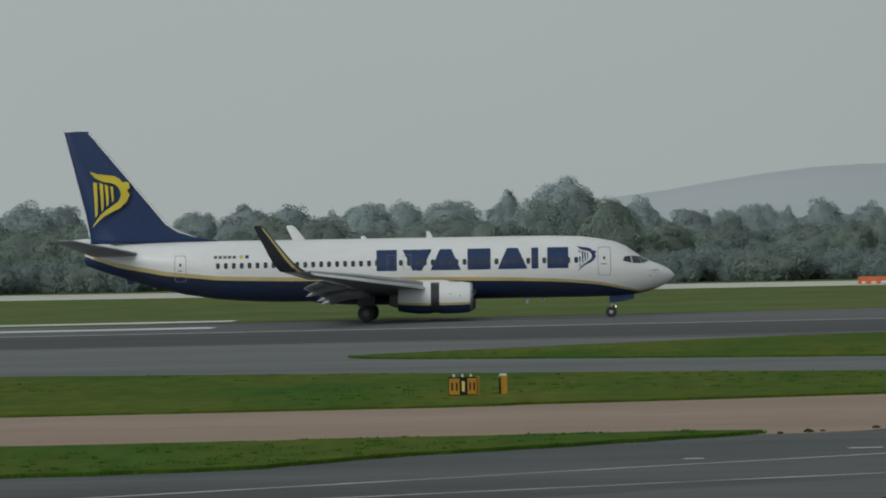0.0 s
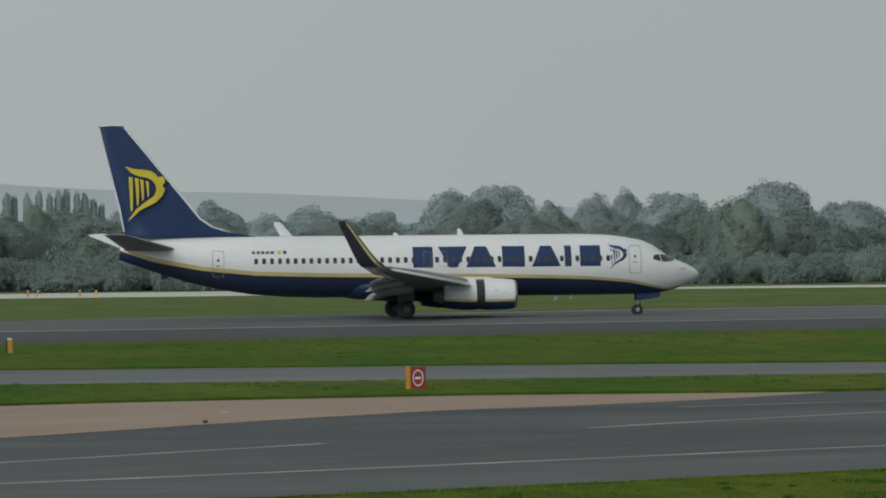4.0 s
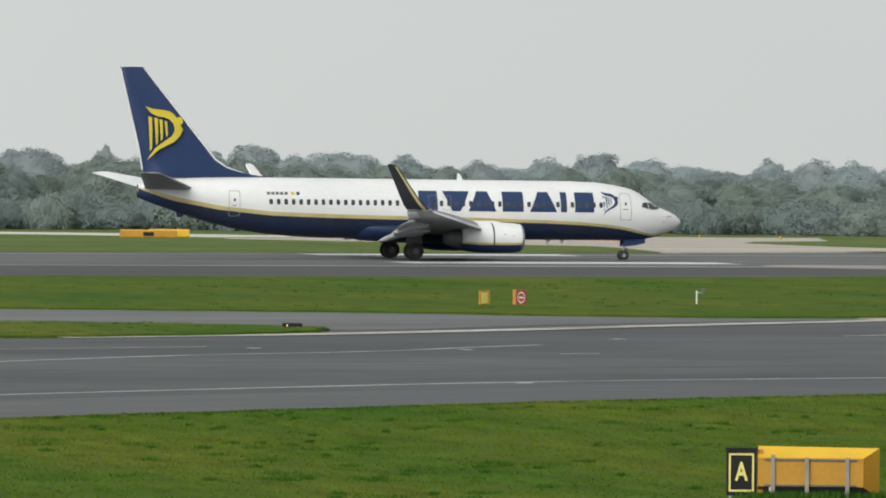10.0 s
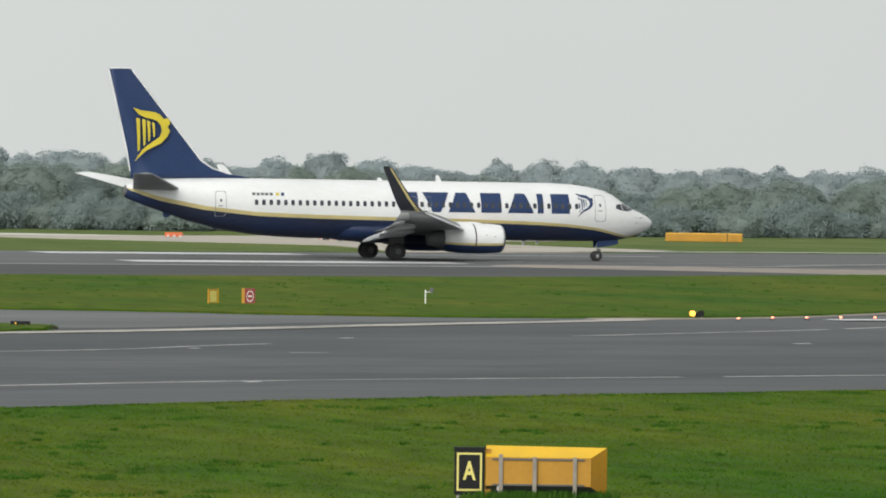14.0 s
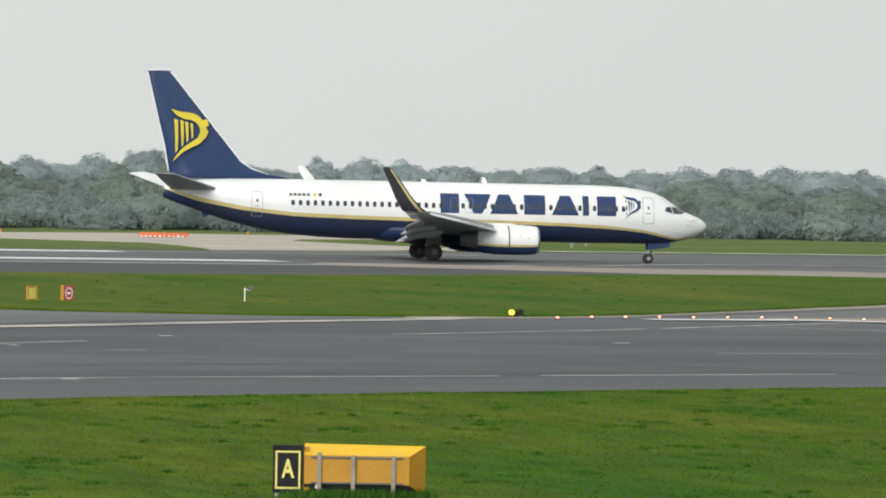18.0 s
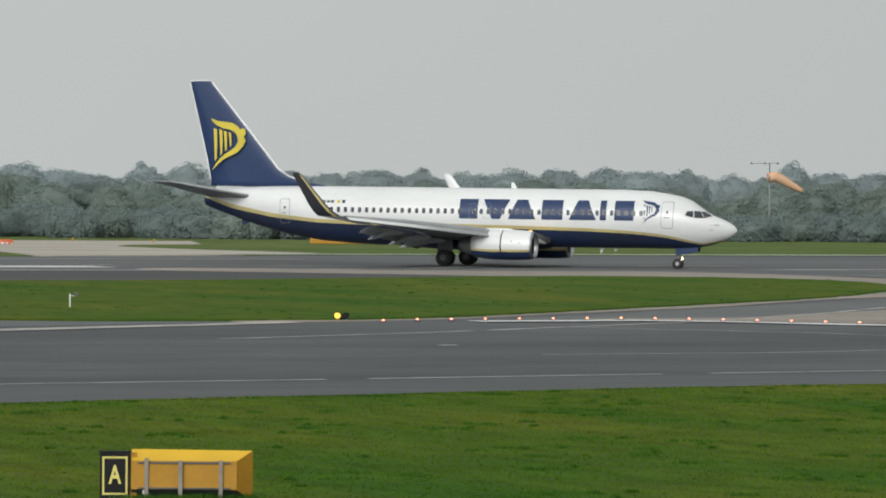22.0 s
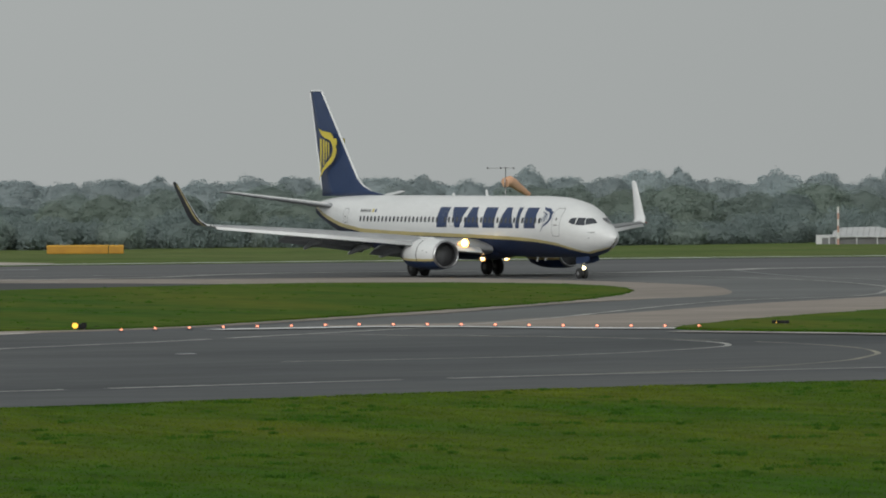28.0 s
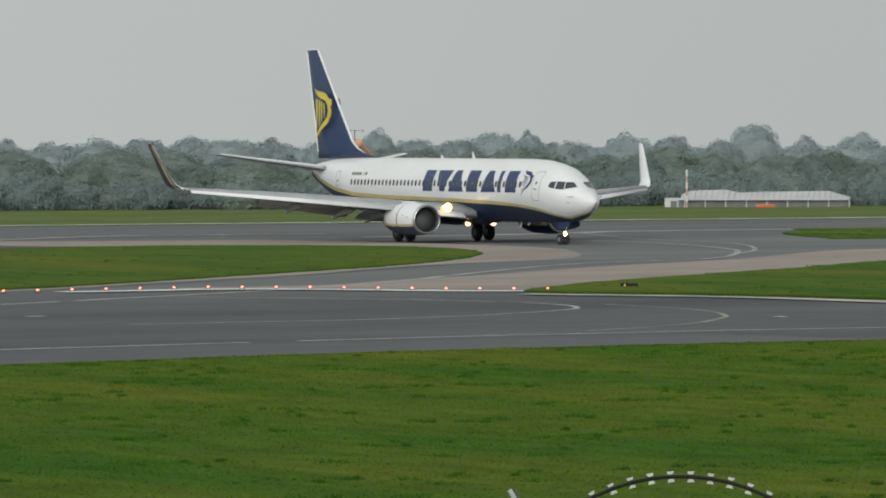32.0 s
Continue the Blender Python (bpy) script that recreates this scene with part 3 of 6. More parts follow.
def build_tufts():
    """Short uneven blades over the near field and along the islands' edges."""
    rnd = np.random.RandomState(3)
    ex, ey = [p.x for p in NEAR_EDGE], [p.y for p in NEAR_EDGE]
    n = 190000
    az, r = np.radians(rnd.uniform(-1.5, 32.8, n)), np.sqrt(rnd.uniform(84 ** 2, 172 ** 2, n))
    x, y = r * np.sin(az), r * np.cos(az)
    keep = y < np.interp(x, ex, ey) + np.clip(rnd.normal(0.0, 0.25, n), -0.5, 0.5)
    x, y = x[keep], y[keep]
    patch = np.array([noise.noise((a * 0.18, b * 0.35, 0)) for a, b in zip(x, y)])
    k = len(x)
    h = 0.024 + 0.016 * rnd.random_sample(k) + 0.02 * np.clip(patch, 0, 1)
    verts = np.zeros((k, 3, 3, 3))
    for b in range(3):
        a = rnd.uniform(0, 2 * math.pi, k)
        w = 0.010 + 0.022 * rnd.random_sample(k)
        ox, oy = rnd.uniform(-0.05, 0.05, k), rnd.uniform(-0.05, 0.05, k)
        verts[:, b, 0] = np.stack([x + ox - w * np.cos(a), y + oy - w * np.sin(a), np.zeros(k) - 0.01], 1)
        verts[:, b, 1] = np.stack([x + ox + w * np.cos(a), y + oy + w * np.sin(a), np.zeros(k) - 0.01], 1)
        verts[:, b, 2] = np.stack([x + ox + rnd.uniform(-0.05, 0.05, k), y + oy + rnd.uniform(-0.05, 0.05, k), h * rnd.uniform(0.7, 1.2, k)], 1)
    me = bpy.data.meshes.new("grass_tufts")
    flat = verts.reshape(-1, 3)
    me.from_pydata(flat.tolist(), [], np.arange(len(flat)).reshape(-1, 3).tolist())
    me.materials.append(M_TUFT)
    tagged(new("grass_tufts", me), "short green grass blades on the near field", "grass", kind="stuff")

    # ragged rims: of the islands, and of the near field along the taxiway
    rim, verge = [], []
    for pts in ISLANDS:
        for a, b in zip(pts, pts[1:] + pts[:1]):
            if -30 < a.x < 230:
                for i in range(int((b - a).length * 34)):
                    q = a.lerp(b, rnd.random_sample())
                    s = 0.08 + 0.07 * noise.noise((q.x * 0.5, q.y * 0.5, 0))
                    rim.append((q.x + rnd.normal(0, s), q.y + rnd.normal(0, s), 0.06 + rnd.uniform(0.5, 1.0) * s))
    for a, b in zip(NEAR_EDGE, NEAR_EDGE[1:]):
        if -25 < a.x < 118:
            for i in range(int((b - a).length * 90)):
                q = a.lerp(b, rnd.random_sample())
                s = 0.14 + 0.12 * noise.noise((q.x * 0.4, q.y * 0.4, 7))
                verge.append((q.x + rnd.normal(0, s), q.y - 0.05 + rnd.normal(0, s), 0.03 + rnd.uniform(0.0, 0.25) * s))
    # the island rims' darker grass colour also stands for the edges' shade
    for name, spots, mat, label in (("grass_rims", rim, M_CLUMP, "ragged grass hanging over the pavement edges"), ("grass_verge", verge, M_TUFT, "uneven grass verge along the taxiway")):
        rim = np.array(spots)
        n = len(rim)
        a, w = rnd.uniform(0, 2 * math.pi, n), rnd.uniform(0.02, 0.05, n)
        v = np.zeros((n, 3, 3))
        v[:, 0] = np.stack([rim[:, 0] - w * np.cos(a), rim[:, 1] - w * np.sin(a), np.full(n, 0.01)], 1)
        v[:, 1] = np.stack([rim[:, 0] + w * np.cos(a), rim[:, 1] + w * np.sin(a), np.full(n, 0.01)], 1)
        v[:, 2] = np.stack([rim[:, 0] + rnd.normal(0, 0.05, n), rim[:, 1] + rnd.normal(0, 0.05, n), rim[:, 2]], 1)
        me = bpy.data.meshes.new(name)
        me.from_pydata(v.reshape(-1, 3).tolist(), [], np.arange(n * 3).reshape(-1, 3).tolist())
        me.materials.append(mat)
        tagged(new(name, me), label, "grass", kind="stuff")

    # darker clumps of longer grass
    order = np.argsort(-patch + rnd.normal(0, 0.25, k))
    spots = rnd.choice(order[:k // 3], 620)
    cx, cy = np.repeat(x[spots], 70), np.repeat(y[spots], 70)
    size = np.repeat(0.05 + 0.30 * rnd.random_sample(620) ** 3, 70)
    # longer grass at the foot of the sign
    cx, cy = np.append(cx, rnd.uniform(34.4, 37.1, 1400)), np.append(cy, rnd.uniform(94.9, 95.4, 1400))
    size = np.append(size, np.full(1400, 0.12))
    n = len(cx)
    cx, cy = cx + rnd.normal(0, 1, n) * size, cy + rnd.normal(0, 1, n) * size
    a, w, h = rnd.uniform(0, 2 * math.pi, n), rnd.uniform(0.012, 0.035, n), rnd.uniform(0.04, 0.09, n)
    h[-1400:] *= 2.4
    v = np.zeros((n, 3, 3))
    v[:, 0] = np.stack([cx - w * np.cos(a), cy - w * np.sin(a), np.zeros(n) - 0.01], 1)
    v[:, 1] = np.stack([cx + w * np.cos(a), cy + w * np.sin(a), np.zeros(n) - 0.01], 1)
    v[:, 2] = np.stack([cx + rnd.normal(0, 0.05, n), cy + rnd.normal(0, 0.05, n), h], 1)
    me = bpy.data.meshes.new("grass_clumps")
    me.from_pydata(v.reshape(-1, 3).tolist(), [], np.arange(n * 3).reshape(-1, 3).tolist())
    me.materials.append(M_CLUMP)
    tagged(new("grass_clumps", me), "darker clumps of longer grass in the near field", "grass", kind="stuff")

    # clumps on the grass islands
    spots = []
    for pts in ISLANDS:
        px, py = np.array([p.x for p in pts]), np.array([p.y for p in pts])
        tries = int(min(6000, (px.max() - px.min()) * (py.max() - py.min()) * 0.09))
        qx, qy = rnd.uniform(max(px.min(), -25), min(px.max(), 210), tries), rnd.uniform(py.min(), py.max(), tries)
        inside = np.zeros(tries, bool)
        for ax, ay, bx, by in zip(px, py, np.roll(px, -1), np.roll(py, -1)):
            if ay != by:
                inside ^= ((ay > qy) != (by > qy)) & (qx < (bx - ax) * (qy - ay) / (by - ay) + ax)
        spots += [(x, y) for x, y in zip(qx[inside], qy[inside]) if noise.noise((x * 0.08, y * 0.05, 3)) > -0.12]
    spots = np.repeat(np.array(spots), 22, axis=0)
    n = len(spots)
    wide = np.repeat(0.06 + 0.34 * rnd.random_sample(n // 22) ** 2, 22)
    cx, cy = spots[:, 0] + rnd.normal(0, 1, n) * wide, spots[:, 1] + rnd.normal(0, 1, n) * wide
    a, w, h = rnd.uniform(0, 2 * math.pi, n), rnd.uniform(0.02, 0.05, n), rnd.uniform(0.02, 0.07, n)
    v = np.zeros((n, 3, 3))
    v[:, 0] = np.stack([cx - w * np.cos(a), cy - w * np.sin(a), np.full(n, 0.10)], 1)
    v[:, 1] = np.stack([cx + w * np.cos(a), cy + w * np.sin(a), np.full(n, 0.10)], 1)
    v[:, 2] = np.stack([cx + rnd.normal(0, 0.05, n), cy + rnd.normal(0, 0.05, n), 0.12 + h], 1)
    me = bpy.data.meshes.new("island_clumps")
    me.from_pydata(v.reshape(-1, 3).tolist(), [], np.arange(n * 3).reshape(-1, 3).tolist())
    me.materials.append(M_CLUMP)
    tagged(new("island_clumps", me), "darker clumps of longer grass on the islands", "grass", kind="stuff")


build_tufts()


# ---- the airliner ----
NOSE = 19.62          # distance from the main wheels' axle line to the nose


def interp(table, d):
    for (a, *u), (b, *v) in zip(table, table[1:]):
        if d <= b:
            k = (d - a) / (b - a) if b > a else 0
            k = max(0.0, k)
            return [p + (q - p) * k for p, q in zip(u, v)]
    return list(table[-1][1:])


# stations from the nose: crown, belly, half width, height of the widest point
BODY = [(0.0, 2.68, 2.58, 0.05, 2.63), (0.12, 2.86, 2.40, 0.24, 2.64), (0.4, 3.09, 2.18, 0.47, 2.67), (0.9, 3.34, 1.92, 0.78, 2.73), (1.6, 3.61, 1.67, 1.12, 2.84),
        (2.1, 3.87, 1.54, 1.31, 2.93), (2.6, 4.23, 1.45, 1.46, 3.02), (3.1, 4.58, 1.40, 1.58, 3.10), (3.8, 4.87, 1.37, 1.70, 3.18), (4.8, 5.07, 1.35, 1.80, 3.27), (6.0, 5.23, 1.35, 1.86, 3.33), (8.0, 5.30, 1.34, 1.88, 3.35),
        (25.0, 5.31, 1.34, 1.88, 3.36), (27.0, 5.31, 1.41, 1.86, 3.40), (29.2, 5.31, 1.58, 1.78, 3.50), (31.4, 5.30, 1.93, 1.58, 3.68),
        (33.6, 5.25, 2.47, 1.24, 3.92), (35.0, 5.17, 2.93, 0.98, 4.08), (36.3, 5.04, 3.36, 0.70, 4.22), (37.15, 4.92, 3.66, 0.48, 4.32), (37.72, 4.76, 3.90, 0.34, 4.32)]
# lower edge of the white and of the yellow band, by station
BAND = [(0.0, 2.2, 2.16), (1.2, 1.93, 1.85), (2.2, 1.74, 1.62), (3.2, 1.98, 1.82), (4.6, 2.29, 2.11), (6.5, 2.50, 2.31), (9.0, 2.65, 2.44), (13.0, 2.76, 2.53), (18.0, 2.83, 2.59), (24.0, 2.91, 2.66), (29.0, 3.06, 2.80), (32.5, 3.42, 3.15), (35.5, 3.98, 3.70), (37.0, 4.42, 4.20), (37.72, 4.57, 4.50)]


def body_station(d):
    return interp(BODY, d)


def skin(d, z, side, off=0.0):
    """The point of the fuselage at a distance from the nose and a height, on one side (-1 right, 1 left)."""
    top, low, w, c = body_station(d)
    r = (top - c) if z >= c else (c - low)
    s = max(-1.0, min(1.0, (z - c) / r))
    y = w * math.sqrt(max(0.0, 1 - s * s))
    n = Vector((0, math.sqrt(max(0.0, 1 - s * s)) / max(w, 0.01), s / r)).normalized()
    return Vector((NOSE - d, side * (y + n.y * off), z + n.z * off))


def fuselage_part(kind):
    stations = sorted({d for d, *_ in BODY} | {0.22, 0.65, 1.25, 1.85, 2.35, 2.85, 3.45, 4.3, 5.4, 7, 10, 15, 21, 28.1, 30.3, 32.5, 34.3, 35.7, 36.7, 37.5})
    rings = []
    for d in stations:
        top, low, w, c = body_station(d)
        z1, z2 = interp(BAND, d)
        z1, z2 = max(z1, low + 0.004), max(z2, low + 0.002)
        z1, z2 = min(z1, top - 0.01), min(z2, top - 0.02)

        def angle(z):
            return math.asin(max(-1, min(1, (z - c) / ((top - c) if z >= c else (c - low)))))
        a1, a2 = angle(z1), angle(z2)
        if kind == "upper":
            th = [a1 + (math.pi - 2 * a1) * k / 30 for k in range(31)]
        elif kind == "lower":
            th = [-math.pi - a2 + (math.pi + 2 * a2) * k / 20 for k in range(21)]
        else:
            th = [a2, a1] if kind == "right" else [math.pi - a1, math.pi - a2]
        ring = []
        for t in th:
            s = math.sin(t)
            ring.append(Vector((NOSE - d, -w * math.cos(t), c + s * ((top - c) if s >= 0 else (c - low)))))
        rings.append(ring)
    return loft(rings, False, False)


def decal(shape, side, off=0.012, nu=1, nv=1):
    """A painted patch on the fuselage: shape is four corners (station, height), low front, low rear, top rear, top front."""
    bm = bmesh.new()
    a, b, c, d = [Vector((p[0], p[1], 0)) for p in shape]
    grid = [[bm.verts.new(skin(*(a.lerp(b, i / nu).lerp(d.lerp(c, i / nu), j / nv)).xy, side, off)) for i in range(nu + 1)] for j in range(nv + 1)]
    for j in range(nv):
        for i in range(nu):
            bm.faces.new((grid[j][i], grid[j][i + 1], grid[j + 1][i + 1], grid[j + 1][i]))
    return bm


def round_window(d, z, w, h, side, off=0.012):
    bm = bmesh.new()
    ring = []
    for k in range(12):
        a = 2 * math.pi * (k + 0.5) / 12
        x = max(-1, min(1, 1.25 * math.cos(a))) * w / 2
        y = max(-1, min(1, 1.18 * math.sin(a))) * h / 2
        ring.append(bm.verts.new(skin(d + x, z + y, side, off)))
    bm.faces.new(ring)
    return bm


def frame_loop(d0, d1, z0, z1, side, t=0.05, off=0.012):
    """A thin rounded outline, as round a closed door."""
    bm = bmesh.new()
    outer, inner = [], []
    for k in range(28):
        a = 2 * math.pi * (k + 0.5) / 28
        ux, uy = max(-1, min(1, 1.32 * math.cos(a))), max(-1, min(1, 1.32 * math.sin(a)))
        for ring, g in ((outer, 0), (inner, t)):
            x = (d0 + d1) / 2 + ux * ((d1 - d0) / 2 - g)
            z = (z0 + z1) / 2 + uy * ((z1 - z0) / 2 - g)
            ring.append(bm.verts.new(skin(x, z, side, off)))
    for i in range(28):
        j = (i + 1) % 28
        bm.faces.new((outer[i], outer[j], inner[j], inner[i]))
    return bm


AIRFOIL = [(0.0, 0.0), (0.012, 0.030), (0.05, 0.058), (0.15, 0.088), (0.3, 0.100), (0.5, 0.085), (0.75, 0.045), (1.0, 0.004),
           (1.0, -0.004), (0.75, -0.018), (0.5, -0.032), (0.3, -0.042), (0.15, -0.044), (0.05, -0.034), (0.012, -0.018)]


def aero(sections, up=(0, 0, 1), thick=1.0):
    """A wing-like skin: sections of (leading edge point, chord, thickness share, up vector)."""
    rings = []
    for le, chord, t, u in sections:
        le, u = Vector(le), Vector(u).normalized()
        rings.append([le + Vector((-a * chord, 0, 0)) + u * (b * chord * t) for a, b in AIRFOIL])
    return loft(rings, True, True)


def curve_band(outer, inner, to_point):
    """A flat shape between two lines of equal length."""
    bm = bmesh.new()
    va = [bm.verts.new(to_point(*p)) for p in outer]
    vb = [bm.verts.new(to_point(*p)) for p in inner]
    for i in range(len(va) - 1):
        bm.faces.new((va[i], va[i + 1], vb[i + 1], vb[i]))
    return bm


def emblem(to_point, w, h, mat, parent, side_name):
    """The plain curved emblem: a bow, a foot and four upright bars, in a unit square of w by h (u forward, v up)."""
    P = lambda u, v: to_point(u * w, v * h)
    outer = [(0.00, 1.00), (0.20, 0.95), (0.45, 0.93), (0.62, 0.91), (0.74, 0.86), (0.83, 0.78), (0.90, 0.80), (0.98, 0.78), (1.00, 0.68), (0.93, 0.63), (1.00, 0.55), (0.93, 0.43), (0.76, 0.30), (0.56, 0.23), (0.34, 0.14), (0.20, 0.04), (0.06, -0.06)]
    inner = [(0.01, 0.98), (0.14, 0.87), (0.34, 0.80), (0.52, 0.78), (0.65, 0.74), (0.71, 0.69), (0.74, 0.66), (0.76, 0.62), (0.77, 0.58), (0.78, 0.55), (0.76, 0.50), (0.71, 0.42), (0.56, 0.34), (0.40, 0.26), (0.26, 0.17), (0.15, 0.06), (0.06, -0.05)]
    part("emblem", curve_band(outer, inner, P), mat, parent, "curved %s emblem" % side_name)
    for u, v0, v1, t in ((0.09, 0.12, 0.80, 0.10), (0.25, 0.23, 0.78, 0.09), (0.38, 0.32, 0.75, 0.085), (0.52, 0.40, 0.72, 0.07)):
        part("emblem_bar", curve_band([(u + 0.035, v0), (u + 0.015, (v0 + v1) / 2), (u - 0.01, v1)], [(u + 0.035 + t * 0.55, v0 + 0.05), (u + t, (v0 + v1) / 2), (u + t - 0.01, v1 - 0.02)], P), mat, parent)


def build_airliner():
    plane = empty("airliner", pose(0, 356.4, 0.05), "white, navy and yellow twin-engine passenger jet rolling on its wheels", "airliner")
    part("fuselage", fuselage_part("upper"), M_WHITE, plane, "glossy white upper fuselage", True)
    part("belly", fuselage_part("lower"), M_BELLY, plane, "navy blue lower fuselage", True)
    for s in ("right", "left"):
        part("cheat_line", fuselage_part(s), M_YELLOW, plane, "thin yellow stripe along the fuselage", True)
    # belly fairing between the wings
    rings = []
    for d, w, z0 in ((12.2, 0.6, 1.5), (13.2, 1.5, 1.22), (15.0, 2.0, 1.08), (18.5, 2.1, 1.05), (21.0, 1.9, 1.1), (22.6, 1.4, 1.22), (24.0, 0.6, 1.45)):
        rings.append([Vector((NOSE - d, w * math.cos(a), z0 + 0.9 + 0.9 * math.sin(a) * (1 if math.sin(a) < 0 else 0.5))) for a in [2 * math.pi * k / 20 for k in range(20)]])
    part("wing_fairing", loft(rings), M_BELLY, plane, "", True)
    for side in (-1, 1):
        for i in range(46):
            d = 6.25 + 0.508 * i
            if 18.2 < d < 18.6:
                continue
            part("cabin_window", round_window(d, 3.72, 0.25, 0.37, side, 0.020), M_GLASS, plane)
        # doors and overwing exits
        for d0, d1, z0, z1 in ((4.05, 4.88, 2.72, 4.52), (31.15, 31.9, 2.74, 4.42)):
            low = max(z0, interp(BAND, d1)[0] + 0.02)
            door = part("cabin_door", decal(((d0, low), (d1, low), (d1, z1), (d0, z1)), side, 0.006, 2, 8), M_WHITE, plane, "closed white cabin door")
            part("door_seal", frame_loop(d0, d1, z0, z1, side, 0.035), M_STAB, door)
            part("door_handle", decal(((d0 + 0.25, 3.42), (d1 - 0.2, 3.42), (d1 - 0.2, 3.47), (d0 + 0.25, 3.47)), side, 0.014), M_DKGREY, door)
            part("door_window", round_window((d0 + d1) / 2, 3.82, 0.13, 0.2, side, 0.016), M_GLASS, door)
        for d0 in (16.75, 17.78):
            part("overwing_exit", frame_loop(d0, d0 + 0.52, 3.28, 4.25, side, 0.014, 0.016), M_STAB, plane)
        # name in plain shapes: seven navy blocks
        z0, z1 = 3.22, 4.55
        for f0, f1, lean in ((17.52, 19.14, 0), (15.44, 17.32, -0.55), (13.60, 15.54, 0.6), (11.52, 13.36, 0), (9.36, 11.26, 0.6), (8.66, 9.10, 0), (6.58, 8.26, 0)):
            if lean:
                l = abs(lean)
                lo, hi = (0, l) if lean > 0 else (l + 0.1, 0)
                part("name_block", decal(((f0 + lo, z0), (f1 - lo, z0), (f1 - hi, z1), (f0 + hi, z1)), side, 0.012, 3, 8), M_NAVY, plane)
            elif f1 - f0 < 1:
                part("name_block", decal(((f0, z0), (f1, z0), (f1, z1), (f0, z1)), side, 0.012, 1, 8), M_NAVY, plane)
            else:
                w = (f1 - f0) * 0.10
                part("name_block", decal(((f0 + w, z0), (f1 - w, z0), (f1 - w, z1), (f0 + w, z1)), side, 0.012, 3, 8), M_NAVY, plane)
        emblem(lambda u, v: skin(6.2 - u, 3.12 + v, side, 0.012), 1.22, 1.5, M_NAVY, plane, "navy")
        # registration as a row of small bars and a flag patch
        for k in range(5):
            part("registration_bar", decal(((29.15 - 0.3 * k, 4.18), (29.37 - 0.3 * k, 4.18), (29.37 - 0.3 * k, 4.36), (29.15 - 0.3 * k, 4.36)), side, 0.012), M_DKGREY, plane)
        for k, mm in ((0, M_GOLD), (1, M_NAVY)):
            part("flag_patch", decal(((27.5 - 0.36 * k, 4.17), (27.72 - 0.36 * k, 4.17), (27.72 - 0.36 * k, 4.38), (27.5 - 0.36 * k, 4.38)), side, 0.012), mm, plane)
        # cockpit glazing: three panes a side
        for shape in (((1.61, 3.57), (2.03, 3.45), (2.33, 3.88), (2.14, 3.87)), ((2.06, 3.44), (2.64, 3.46), (2.74, 3.92), (2.37, 3.89)), ((2.71, 3.47), (3.28, 3.62), (3.16, 3.89), (2.80, 3.92))):
            part("cockpit_pane", decal(shape, side, 0.02, 3, 3), M_GLASS, plane, "dark cockpit window pane")
        part("pitot_probe", tube([skin(1.35, 2.95, side, 0.0), skin(1.3, 2.95, side, 0.14), skin(1.0, 2.94, side, 0.2)], 0.02, 6), M_DKGREY, plane)
        part("static_port", decal(((1.45, 2.62), (1.65, 2.62), (1.65, 3.02), (1.45, 3.02)), side, 0.008), M_STAB, plane)
    # aerials and beacon
    for d, z, h in ((15.4, 5.29, 0.42), (19.6, 5.29, 0.2)):
        part("blade_aerial", aero([((NOSE - d, 0, z), 0.42, 0.6, (0, 1, 0)), ((NOSE - d - 0.22, 0, z + h), 0.2, 0.6, (0, 1, 0))]), M_WHITE, plane)
    for d, h in ((9.2, 0.35), (8.2, 0.25)):
        part("blade_aerial", aero([((NOSE - d, 0, 1.36), 0.3, 0.6, (0, 1, 0)), ((NOSE - d - 0.2, 0, 1.36 - h), 0.12, 0.6, (0, 1, 0))]), M_WHITE, plane)
    part("drain_mast", aero([((NOSE - 6.0, -0.9, 1.70), 0.2, 0.6, (0, 1, 0)), ((NOSE - 6.12, -1.05, 1.98), 0.1, 0.6, (0, 1, 0))]), M_WHITE, plane)
    part("tail_skid", aero([((NOSE - 34.3, 0, 2.95), 0.8, 1.0, (0, 1, 0)), ((NOSE - 34.75, 0, 2.62), 0.3, 1.0, (0, 1, 0))]), M_NAVY, plane)
    part("tail_cone_exhaust", lathe([(-18.20, 0.20), (-18.12, 0.25), (-17.92, 0.28)], "X", 16, (0, 0, 4.32)), M_DKGREY, plane)

    # fin with dorsal fillet, rudder line and white leading edge
    def fin_pt(u, v, off):
        return Vector((u, off, v))
    fin = part("fin", aero([((NOSE - 28.4, 0, 5.24), 9.0, 0.05, (0, 1, 0)), ((NOSE - 30.6, 0, 5.58), 6.75, 0.16, (0, 1, 0)), ((NOSE - 31.7, 0, 5.92), 5.7, 0.26, (0, 1, 0)), ((NOSE - 32.5, 0, 6.45), 5.0, 0.36, (0, 1, 0)),
                            ((NOSE - 33.1, 0, 7.2), 4.60, 0.42, (0, 1, 0)), ((NOSE - 37.38, 0, 12.44), 1.60, 0.5, (0, 1, 0)), ((NOSE - 37.44, 0, 12.53), 1.52, 0.3, (0, 1, 0))]), M_NAVY, plane, "navy blue tail fin", True)
    part("fin_leading_edge", tube([(NOSE - 30.6, 0, 5.60), (NOSE - 31.7, 0, 5.94), (NOSE - 32.48, 0, 6.45), (NOSE - 33.08, 0, 7.2), (NOSE - 37.38, 0, 12.42)], [0.02, 0.05, 0.075, 0.085, 0.07], 8), M_WHITE, fin, "bright white leading edge")
    part("rudder_edge", tube([(NOSE - 37.42, 0, 5.7), (NOSE - 37.70, 0, 7.2), (NOSE - 38.97, 0, 12.4)], [0.05, 0.07, 0.05], 6), M_WHITE, fin, "white trailing edge of the rudder")
